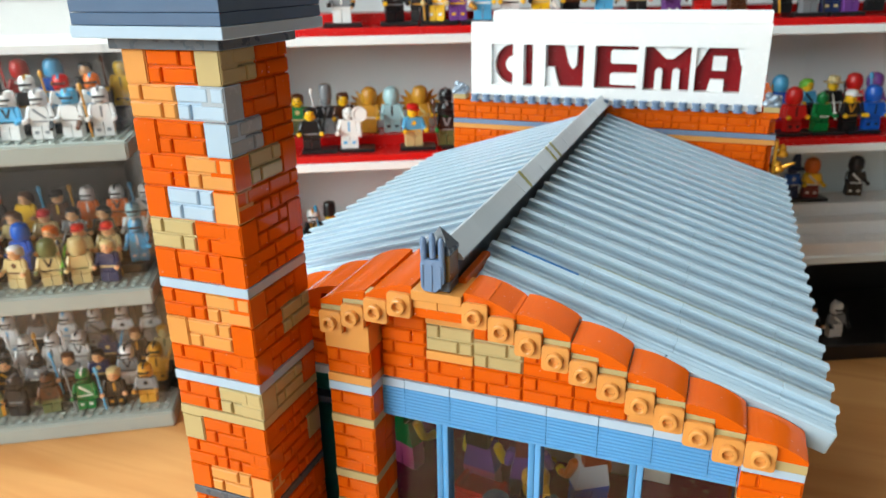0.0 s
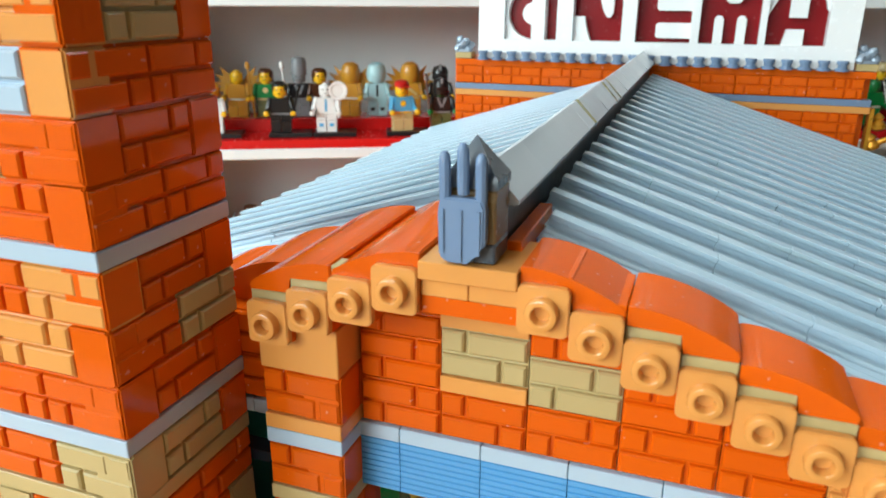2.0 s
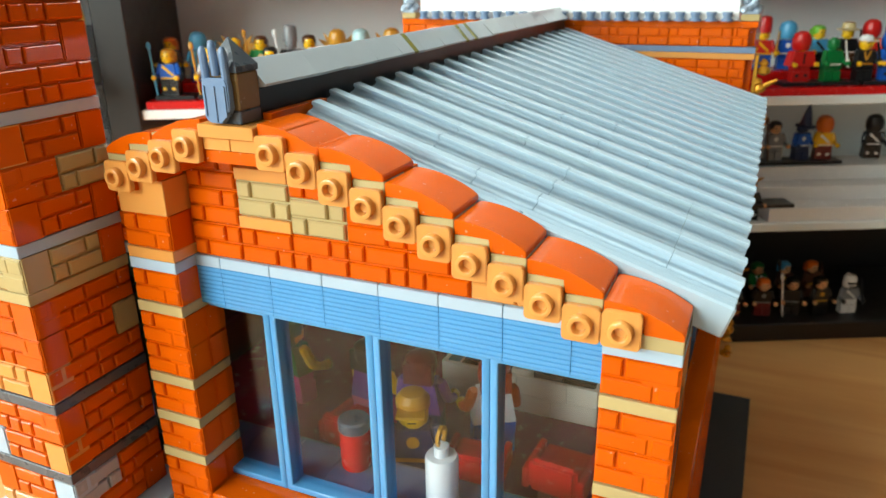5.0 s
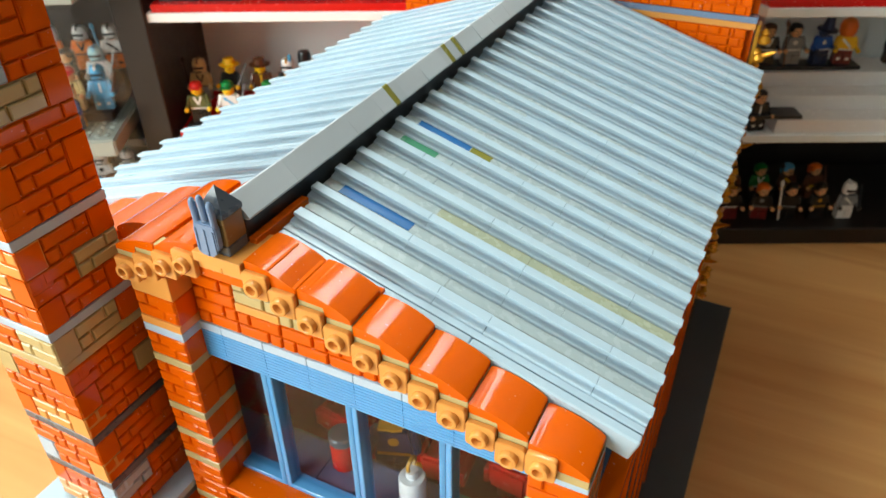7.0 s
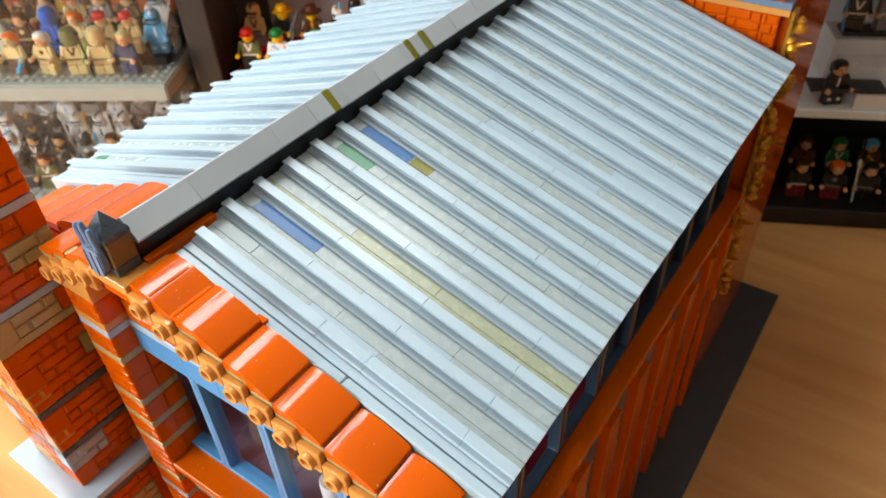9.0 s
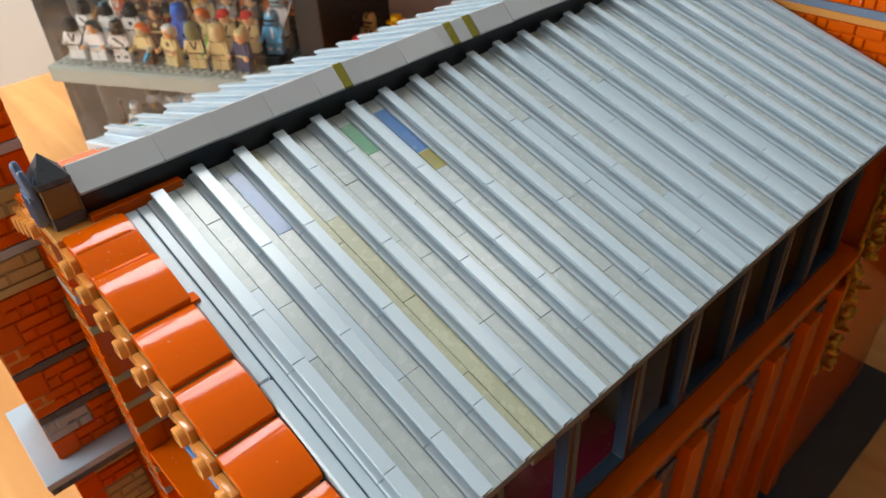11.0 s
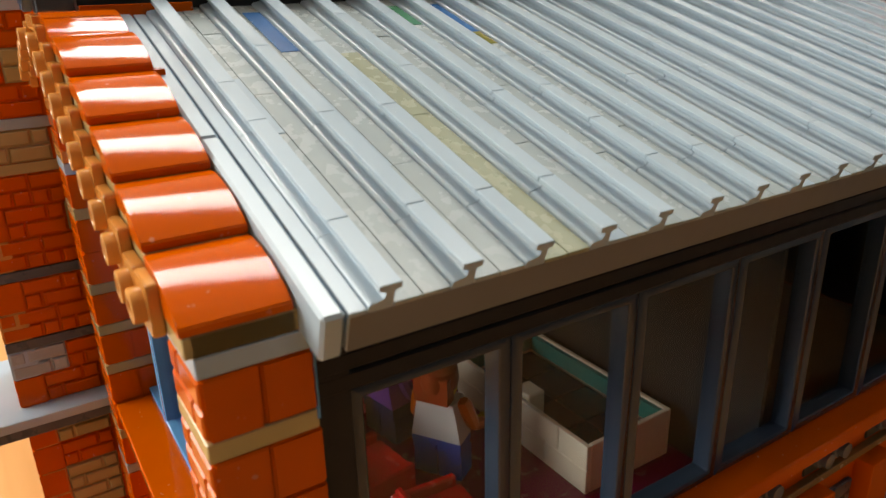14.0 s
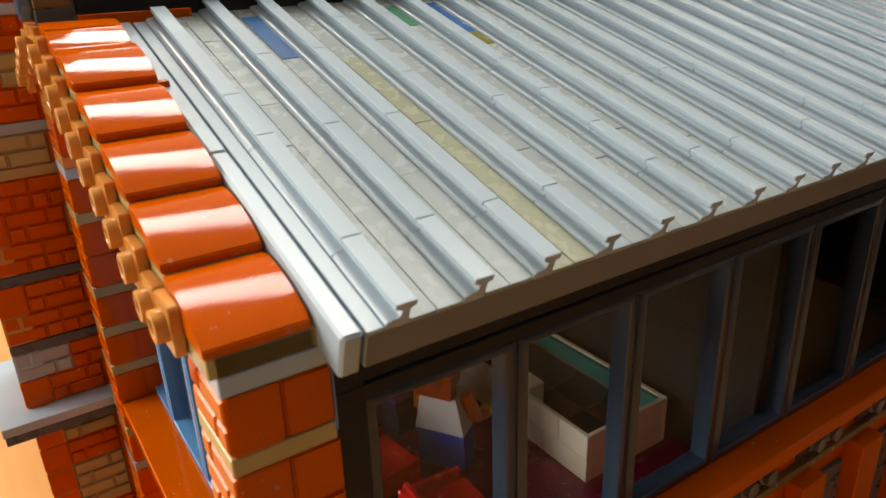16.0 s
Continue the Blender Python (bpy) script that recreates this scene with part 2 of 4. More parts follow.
X0, X1, Y0, Y1, ZF, ZC = -2.3, 0.88, -1.62, 1.15, -0.73, 1.34
slab("floor", WOOD, (X0, X1, Y0, Y1, ZF - 0.05, ZF))
slab("wall_south", PLASTER, (X0 - 0.1, -2.0, Y0 - 0.1, Y0, ZF, ZC), (-0.12, X1 + 0.1, Y0 - 0.1, Y0, ZF, ZC), (-2.0, -0.12, Y0 - 0.1, Y0, ZF, 0.48), (-2.0, -0.12, Y0 - 0.1, Y0, 1.33, ZC))
slab("wall_north", PALEWALL, (X0 - 0.1, X1 + 0.1, Y1, Y1 + 0.1, ZF, ZC))
slab("wall_west", PLASTER, (X0 - 0.1, X0, Y0, Y1, ZF, ZC))
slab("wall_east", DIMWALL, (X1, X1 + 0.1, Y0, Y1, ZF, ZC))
# ceiling with two roof windows
XA, XB, YA, YB, ZT = X0 - 0.1, X1 + 0.1, Y0 - 0.1, Y1 + 0.1, ZC + 0.06
slab("ceiling", PLASTER, (XA, XB, YA, -0.07, ZC, ZT), (XA, -1.08, -0.07, 0.62, ZC, ZT), (-0.16, XB, -0.07, 0.62, ZC, ZT), (XA, XB, 0.62, 0.69, ZC, ZT),
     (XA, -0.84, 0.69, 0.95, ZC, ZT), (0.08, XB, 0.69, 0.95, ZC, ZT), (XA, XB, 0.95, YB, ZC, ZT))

# ---- table ----
table = empty("table", 0, 0, TABLE_Z)
tagged(table, "broad oak laminate table under the toy cinema", "table")
part("tabletop", bbox(-0.95, 0.75, -0.42, 0.95, -0.028, 0, 0.002, 2), WOOD, table)
for sx, sy in ((-0.9, -0.36), (0.7, -0.36), (-0.9, 0.9), (0.7, 0.9)):
    part("leg", bbox(sx - 0.03, sx + 0.03, sy - 0.03, sy + 0.03, ZF - TABLE_Z, -0.028, 0.002), CABBLACK, table)

# ---- display cabinet, turned against the toy cinema ----
CAB = pose(0.1004, 0.5314, 0, 0, 0, 26)
cab = new("display_cabinet")
cab.matrix_world = CAB @ Matrix.Translation((0, 0, TABLE_Z))
tagged(cab, "black-framed display cabinet with white shelves on the table", "cabinet")
CZ = -TABLE_Z
U0, U1, DEEP = -0.505, 0.42, 0.13
part("back_panel", boxes((U0, 0.12, DEEP, DEEP + 0.006, 0.12 + CZ, 0.77 + CZ)), SHELFWHITE, cab)
part("back_panel", boxes((0.1202, U1, DEEP, DEEP + 0.006, 0.12 + CZ, 0.77 + CZ)), SHELFWHITE, cab)
part("back_panel", boxes((U0, U1, DEEP + 0.007, DEEP + 0.012, 0, 0.77 + CZ)), CABBLACK, cab, "black panel behind the lowest shelf")
part("side_panel", bbox(U0 - 0.026, U0, -0.004, DEEP + 0.012, 0, 0.78 + CZ, 0.001), CABBLACK, cab)
part("side_panel", bbox(U1, U1 + 0.026, -0.004, DEEP + 0.012, 0, 0.78 + CZ, 0.001), CABBLACK, cab)
part("plinth", bbox(U0, U1, 0.0, DEEP, 0, 0.024 + CZ, 0.001), CABBLACK, cab)
part("top_panel", bbox(U0 - 0.026, U1 + 0.026, -0.004, DEEP + 0.012, 0.78 + CZ, 0.8 + CZ, 0.001), CABBLACK, cab)
for zt in (0.1245, 0.2375, 0.345, 0.4525, 0.56, 0.6675):
    part("shelf", bbox(U0, U1, 0, DEEP, zt - 0.0075 + CZ, zt + CZ, 0.0006), SHELFWHITE, cab)


def red_steps(z, u0, u1):
    """Red brick display steps on a shelf: a low front row and a raised back row."""
    ob = new("display_steps")
    ob.matrix_world = CAB @ Matrix.Translation((0, 0, z))
    tagged(ob, "red toy-brick display steps along a white shelf", "display stand")
    part("front_step", bbox(u0 + 0.004, u1 - 0.004, 0.002, 0.04, 0.0001, 0.0064, 0.0003), RED, ob)
    part("back_step", bbox(u0 + 0.004, u1 - 0.004, 0.0402, 0.075, 0.0001, 0.016, 0.0003), RED, ob)
    return ob


for z in (0.2375, 0.345):
    red_steps(z, U0, U1)
red_steps(0.1245, U0, -0.1)
ws = new("display_steps")
ws.matrix_world = CAB @ Matrix.Translation((0, 0, 0.1245))
tagged(ws, "white toy-brick display steps on the lower shelf", "display stand")
for i, (y0, y1, z1, e) in enumerate(((0.004, 0.028, 0.0128, 0.33), (0.0281, 0.052, 0.0256, 0.32), (0.0521, 0.09, 0.0384, 0.31))):
    part("step", bbox(0.033 - 0.006 * i, e, y0, y1, 0.0001, z1, 0.0003), WHITE, ws)

# darker cabinet to the west of it
cab2 = new("display_cabinet")
cab2.matrix_world = CAB @ Matrix.Translation((-0.54, 0.0, TABLE_Z))
tagged(cab2, "glass-fronted cabinet with a black post behind the clear cases", "cabinet")
part("back_panel", bbox(-0.29, 0.004, 0.12, 0.126, 0, 0.6, 0.0005), PLASTER, cab2)
part("side_panel", bbox(-0.304, -0.29, 0.0, 0.03, 0, 0.6, 0.001), CABBLACK, cab2)
part("side_panel", bbox(-0.304, -0.29, 0.0301, 0.126, 0, 0.6, 0.001), SHELFWHITE, cab2)
part("plinth", bbox(-0.2899, 0.004, 0.0, 0.12, 0, 0.022, 0.001), CABBLACK, cab2)
for zt in (0.118, 0.338):
    part("shelf", bbox(-0.2899, 0.004, 0.004, 0.1199, zt - 0.0075, zt, 0.0006), CABBLACK if zt < 0.2 else PLASTER, cab2)
gp = part("glass_door", boxes((-0.2899, 0.004, -0.003, -0.0012, 0.022, 0.6)), CASEGLASS, cab2, "clear glass door")
gp.visible_shadow = False

# ---- clear display cases ----
CASE = pose(-0.366, 0.257, TABLE_Z, 0, 0, 31)


def display_case(z):
    ob = new("display_case")
    ob.matrix_world = CASE @ Matrix.Translation((0, 0, z))
    tagged(ob, "clear display case on a grey studded base", "display case", "stacked display cases")
    part("base", bbox(-0.24, 0, 0, 0.13, 0, 0.0155, 0.0015, 2), CASEBASE, ob)
    bm = bmesh.new()
    for i in range(28):
        for j in range(14):
            lathe(bm, ((0.0024, 0.0156), (0.0024, 0.0172)), 8, Matrix.Translation((-0.232 + i * 0.0083, 0.01 + j * 0.0083, 0)))
    tagged(part("stud_field", bm, CASEBASE, ob), kind="stuff")
    t = 0.0018
    x0, x1, y0, y1, z0, z1 = -0.234, -0.006, 0.006, 0.124, 0.0157, 0.1225
    for side in ((x0, x1, y0, y0 + t, z0, z1), (x0, x1, y1 - t, y1, z0, z1), (x0, x0 + t, y0 + t, y1 - t, z0, z1), (x1 - t, x1, y0 + t, y1 - t, z0, z1), (x0 + t, x1 - t, y0 + t, y1 - t, z1 - t, z1)):
        part("cover_panel", boxes(side), CASEGLASS, ob, "clear plastic cover").visible_shadow = False
    if z < 0.2:
        part("back_card", boxes((x0 + t, x1 - t, y1 - t - 0.0012, y1 - t - 0.0002, z0, z1 - 0.004)), CABBLACK, ob, "black card behind the figures")
    return ob


for z in (0, 0.124, 0.251):
    display_case(z)

# ---- the toy cinema ----
cine = empty("toy_cinema", 0, 0, TABLE_Z)
tagged(cine, "toy-brick cinema with orange walls and a grey ribbed roof", "toy building")
HALL = Matrix.Translation((0, 0, -TABLE_Z))


def cpart(name, bm, material, label="", smooth=False, parent=None):
    bmesh.ops.transform(bm, matrix=HALL, verts=bm.verts)
    return part(name, bm, material, parent or cine, label, smooth)


# base plate
cpart("base_plate", bbox(-0.12, 0.132, -0.06, 0.433, TABLE_Z, TABLE_Z + 0.0042, 0.0004), BASEPLATE, "dark grey base plate")

ZW = 0.2672                      # top of the pale course over the front lintel
# gable wall core, pieces in front of it
core = bmesh.new()
prism(core, ((-0.104, 0.2676), (0.104, 0.2676), (0.104, 0.268), (0.01, 0.3), (-0.01, 0.3), (-0.104, 0.268)), 0.0158, 0.0165)
gable = cpart("gable_wall", core, ORANGE)


def gz(z):
    return z - TABLE_Z


def gbrick(key, n, k, z, plain=False, flip=False, y=0.008, parent=None):
    place("brick", masonry(SHADES[key], n, plain, flip), parent or gable, pose(k * S, y, gz(z)))


for k, stack in {-3: "OOO", -1: "OlTl", 1: "OTO", 3: "OOO", 5: "OO", 7: "Lx", 9: "x"}.items():
    z = ZW
    for c in stack:
        if c.isupper():
            gbrick(c, 2, k, z, flip=(k % 4 == 1))
            z += BH
        elif c == "l":
            band(gable, NOUGAT, k * S, 0.008, gz(z), 2 * S, 0.0078)
            z += P
for k in (-11, -9, -7, -5):
    z = ZW
    for c in range(2 if k > -9 else 1):
        gbrick("O", 2, k, z)
        z += BH
# pale course and ribbed blue lintel
for k in range(-12, 12, 2):
    w = 2 * S
    place("plate", plate(PALE, w, 0.0078, P), gable, pose(k * S, 0.0078, gz(ZW - P)))


def lintel_mesh(w):
    bm = bmesh.new()
    n, h = 9, 0.0112
    prof = [(0.0078, 0), (0.00028, 0)]
    for i in range(n):
        a, b = i * h / n, (i + 1) * h / n
        prof += [(0.0, a + 0.00022), (0.0, b - 0.00022), (0.00028, b - 0.0001)]
    prof += [(0.00028, h), (0.0078, h)]
    prism(bm, prof, 0.00008, w - 0.00008, "x")
    return mesh_of(bm, "lintel_block", BLUE)


lin = {1: lintel_mesh(S), 2: lintel_mesh(2 * S)}
front = cpart("front_lintel", boxes((-0.04, 0.104, 0.0155, 0.016, 0.2528, 0.264)), BLUE)
for k, n in ((-4, 2), (-2, 2), (0, 2), (2, 2), (4, 2), (6, 2), (8, 2), (10, 1)):
    place("lintel_block", lin[n], front, pose(k * S, 0.0079, gz(0.2528)))

# curved stair of slopes over the gable, studs in front


def slope_mesh(mirror, y0, y1):
    bm = bmesh.new()
    w, drop, n = 2 * S, 0.0050, 14
    top = [(w * i / n, -drop * (i / n) ** 2.0) for i in range(n + 1)]
    out = [(0.0001, -0.0032), (S, -0.0032), (S, -0.0062), (w - 0.0001, -0.0064)] + [(max(0.0001, min(w - 0.0001, a)), b) for a, b in reversed(top)]
    if mirror:
        out = [(-a, b) for a, b in out]
    prism(bm, out, y0, y1)
    soften(bm, 0.0002, 2)
    return mesh_of(bm, "slope", ORANGE)


sl = {1: slope_mesh(False, -0.0012, 0.0137), -1: slope_mesh(True, -0.0012, 0.0372), 0: slope_mesh(True, 0.0125, 0.0372)}
gstairs = cpart("gable_coping", boxes((-0.0079, 0.0079, -0.0008, 0.0135, 0.2962, 0.2991)), ORANGE)
sqbm = bmesh.new()
r_ = 0.0009
corner = [(sx * (0.00395 - r_) + r_ * math.cos(radians(a)), sz * (0.00395 - r_) + r_ * math.sin(radians(a)))
          for sx, sz, a0 in ((1, 1, 0), (-1, 1, 90), (-1, -1, 180), (1, -1, 270)) for a in (a0, a0 + 30, a0 + 60, a0 + 90)]
prism(sqbm, corner, -0.0028, -0.0011)
soften(sqbm, 0.0002, 2)
lathe(sqbm, ((0.0025, 0.0), (0.0025, 0.0014), (0.0024, 0.0017), (0.0022, 0.0018), (0.0016, 0.0018), (0.00145, 0.0017), (0.00125, 0.0010), (0.0012, 0.0001)), 24, pose(0, -0.0028, 0, 90))
square = mesh_of(sqbm, "stud_plate", NOUGAT)
for side in (1, -1):
    for j in range(6):
        me = sl[0] if side < 0 and j > 1 else sl[side]
        place("slope", me, gstairs, pose(side * (1 + 2 * j) * S, 0, gz(0.3063 if j == 0 else 0.3086 - 0.0064 * j)))
    for k in range(1, 12 if side > 0 else 5):
        z = 0.300 - P * (min(k, 10) - 1)
        x = side * (k + 0.5) * S - S / 2
        place("stud_plate", square, gstairs, pose(side * (k + 0.5) * S, 0, gz(z)))
        if k < 11:
            place("plate", plate(TAN if k > (2 if side > 0 else 1) else ORANGE, S, 0.0135 if side > 0 else 0.0040, P), gstairs, pose(x, -0.0010, gz(z + 0.0022)))
        place("plate", plate(NOUGAT if k in (7, 8) else ORANGE, S, 0.009, 0.0070), gstairs, pose(x, -0.001, gz(z - 0.0039)))
band(gstairs, TAN, 11 * S, -0.0010, gz(0.2672), 2 * S, 0.0148)
# low orange wall between the gable and the west slopes behind it
band(gstairs, ORANGE, -0.104, 0.0130, gz(0.2672), 0.064, 0.024, h=0.0040)
band(gstairs, ORANGE, -0.088, 0.0130, gz(0.2712), 0.048, 0.024, h=0.0064)
band(gstairs, ORANGE, -0.072, 0.0130, gz(0.2776), 0.032, 0.024, h=0.0064)
band(gstairs, ORANGE, -0.056, 0.0130, gz(0.2840), 0.016, 0.024, h=0.0064)
for k in (-1, 0):
    band(gstairs, NOUGAT, k * S, -0.0012, gz(0.2992), S, 0.014)
band(gstairs, NOUGAT, -1 * S, -0.0026, gz(0.3024), 2 * S, 0.0155)

# pilasters


def pilaster(x, spec, z_top, parent):
    z = z_top
    for c in spec:
        if c in "oO":
            z -= BH
            place("brick", masonry(ORANGE), parent, pose(x, 0, gz(z)))
            place("brick", masonry(ORANGE, 1, True), parent, pose(x + 2 * S, 0.0002, gz(z), 0, 0, 90))
            place("brick", masonry(ORANGE, 1, True), parent, pose(x + 2 * S, 0.0082, gz(z), 0, 0, 90))
        elif c == "n":
            z -= BH
            band(parent, NOUGAT, x, 0, gz(z), 2 * S, 0.0158, h=BH)
        else:
            z -= P
            band(parent, {"t": TAN, "l": NOUGAT, "w": PALE, "g": GREY}[c], x, 0, gz(z), 2 * S, 0.0158)
    return z


for x, spec, zt in ((-0.040, "nolw" + "otootototootogoooooooooo", 0.2896), (0.088, "tw" + "otootototootogoooooooooo", 0.2704)):
    pil = cpart("pilaster", boxes((x + 0.001, x + 0.0152, 0.008, 0.0157, 0.012, zt - 0.001)), ORANGE)
    pilaster(x, spec, zt, pil)

# front windows


def window_unit(w, h, f=0.0021, d=0.006):
    """One moulded frame: an outer and an inner outline joined at front and back."""
    bm = bmesh.new()
    g = 0.0001
    loops = []
    for y in (0, d):
        for a in (g, f):
            loops.append([bm.verts.new(v) for v in ((a, y, a), (w - a, y, a), (w - a, y, h - a), (a, y, h - a))])
    fo, fi, bo, bi = loops
    for i in range(4):
        k = (i + 1) % 4
        bm.faces.new((fo[i], fo[k], fi[k], fi[i]))
        bm.faces.new((bo[k], bo[i], bi[i], bi[k]))
        bm.faces.new((fo[k], fo[i], bo[i], bo[k]))
        bm.faces.new((fi[i], fi[k], bi[k], bi[i]))
    return soften(bm, 0.00025)


WZ0, WH = 0.1935, 0.0592
wf = mesh_of(window_unit(4 * S, WH), "window_frame", BLUE)
wg = mesh_of(boxes((0.002, 4 * S - 0.002, 0.0024, 0.0032, 0.002, WH - 0.002)), "pane", GLASS)
wgs = mesh_of(boxes((0.002, 4 * S - 0.002, 0.0024, 0.0032, 0.002, WH - 0.002)), "pane", SIDEGLASS)
wfd = mesh_of(window_unit(4 * S, WH, 0.0027, 0.0048), "window_frame", SIDEFRAME)


def window(m, frame_mesh, pane_mesh):
    w = new("window", frame_mesh)
    w.parent = cine
    w.matrix_local = m
    g = place("pane", pane_mesh, w)
    g.visible_shadow = False


for x in (-0.104, -0.072, -0.036, -0.004, 0.028, 0.060):
    window(pose(x, 0.0105, gz(WZ0)), wf if x > -0.04 else wfd, wg)
cpart("booth_panel", bbox(-0.062, -0.046, 0.0180, 0.0205, 0.1946, 0.2580, 0.0006, 2), TEAL, "teal panel behind the west window")
for i in range(8):
    window(pose(0.0985, 0.0226 + 0.032 * i, gz(WZ0), 0, 0, 90), wfd, wgs)
for i in range(8):
    window(pose(-0.0985, 0.0520 + 0.032 * i, gz(WZ0), 0, 0, -90), wfd, wgs)
cpart("corner_post", bbox(0.0885, 0.1004, 0.0162, 0.0225, 0.1935, 0.266, 0.0002), NAVY, "dark navy corner post")
for i in range(4):
    z0_ = 0.2530 + 0.00345 * i
    cpart("side_lintel", bbox(0.089, 0.1005, 0.0162, 0.276, z0_, z0_ + 0.0033, 0.0004), NAVY)
cpart("side_lintel", bbox(-0.1005, -0.089, 0.0162, 0.276, 0.2530, 0.2672, 0.0003), NAVY)

# sills
cpart("front_sill", bbox(-0.024, 0.088, 0.0005, 0.0165, 0.1897, 0.1932, 0.0003), ORANGE)
cpart("side_sill", bbox(0.0938, 0.1062, 0.0162, 0.29, 0.1885, 0.1932, 0.0004), ORANGE)

# lower storey
cpart("lower_wall", boxes((-0.104, 0.1, 0.012, 0.29, 0.0103, 0.1730)), ORANGE)
cpart("lower_wall", boxes((-0.104, 0.1, 0.012, 0.0345, 0.1731, 0.1925)), ORANGE)
cpart("lower_wall", boxes((0.0942, 0.1, 0.0346, 0.29, 0.1731, 0.1925)), ORANGE)
cpart("lower_wall", boxes((-0.104, -0.0985, 0.0346, 0.29, 0.1731, 0.1925)), ORANGE)
cpart("wall_band", bbox(0.1, 0.1022, 0.0162, 0.29, 0.1740, 0.1765, 0.0002), DARKTAN)
cpart("wall_band", bbox(-0.024, 0.088, 0.004, 0.012, 0.1735, 0.1767, 0.0002), DARKTAN)
for i in range(9):
    y = 0.026 + 0.032 * i
    cpart("side_pilaster", bbox(0.1, 0.1058, y, y + 0.012, 0.0103, 0.172, 0.0003), ORANGE)
    if i < 8:
        cpart("lower_window", bbox(0.1, 0.1015, y + 0.014, y + 0.03, 0.09, 0.166, 0.0003), DARKGREY)
jewel = mesh_of(lathe(bmesh.new(), ((0.0031, 0), (0.0031, 0.002), (0.0024, 0.0022), (0.0023, 0.0038), (0.0015, 0.0039)), 14), "jewel", JEWEL)
for i in range(8):
    y = 0.034 + 0.032 * i
    cpart("recess", bbox(0.1, 0.1007, y - 0.005, y + 0.0135, 0.1775, 0.1884, 0.0002), BLACK)
    for dy in (0.0, 0.0085):
        y = 0.034 + 0.032 * i + dy
        place("jewel", jewel, cine, pose(0.1008, y, gz(0.1832), 0, 90, 0))
for i in range(3):
    for dx in (0.0, 0.0085):
        place("jewel", jewel, cine, pose(-0.012 + 0.036 * i + dx, 0.0119, gz(0.185), 90, 0, 0))

# floor inside
FLOOR2 = 0.1745
cpart("inner_floor", boxes((-0.098, 0.096, 0.0166, 0.0345, 0.1927, 0.1937)), DARKGREY, "grey ledge behind the front windows")
cpart("inner_floor", boxes((-0.0984, 0.0941, 0.0347, 0.1420, 0.1731, FLOOR2)), MAGENTA, "dark magenta sunken hall floor")

# ---- roof ----
TILT_R = 17.5
EX, EZ = 0.1122, 0.2716          # eave, top of the deck
ROOFLEN = (EX - 0.0040) / math.cos(radians(TILT_R))


def roof_side(side):
    """Local frame: x runs up the slope from the eave, y along the ridge, z off the deck."""
    rot = Matrix.Rotation(radians(TILT_R) * side, 4, "Y")
    m = Matrix.Translation((side * EX, 0, EZ - TABLE_Z)) @ rot
    core_ = part("roof_slope", boxes((-ROOFLEN if side > 0 else 0, 0 if side > 0 else ROOFLEN, 0.0180 if side > 0 else 0.0424, 0.2834, -0.0064, -0.0006)), ROOFCORE, cine)
    core_.matrix_local = m
    return core_


roofs = {1: roof_side(1), -1: roof_side(-1)}


def span(side, a, b):
    """x range of a piece that runs from a to b metres up the slope."""
    return (-b, -a) if side > 0 else (a, b)


def roof_piece(name, side, a, b, y0, y1, z0, z1, material, w=0.00015):
    x0, x1 = span(side, a + 0.00004, b - 0.00004)
    return part(name, bbox(x0, x1, y0 + 0.00003, y1 - 0.00003, z0, z1, w), material, roofs[side])


rng = random.Random(4)
# verge: outer strip with its seams, a slab behind it, then ribs and deck strips
for side, yv in ((1, 0.0141), (-1, 0.0385)):
    for a, b in ((0, 0.0495), (0.0495, ROOFLEN - 0.003)):
        roof_piece("verge_plate", side, a, b, yv, yv + 0.0034, -0.0072, 0.0004, ROOF, 0.0005)
    roof_piece("verge_plate", side, 0, ROOFLEN - 0.003, yv + 0.0037, 0.0205 if side > 0 else 0.0461, -0.0064, 0.0001, ROOF)


def rib_profile(yc):
    """A moulded rail: wide foot on the near side, thin stem, broad cap."""
    return [(yc - 0.0030, -0.0007), (yc - 0.0030, 0.0003), (yc - 0.0026, 0.0008), (yc - 0.0010, 0.0009), (yc - 0.0006, 0.0013), (yc - 0.0005, 0.0022), (yc - 0.0017, 0.0023), (yc - 0.0017, 0.0033),
            (yc + 0.0017, 0.0033), (yc + 0.0017, 0.0023), (yc + 0.0005, 0.0022), (yc + 0.0007, -0.0007)]


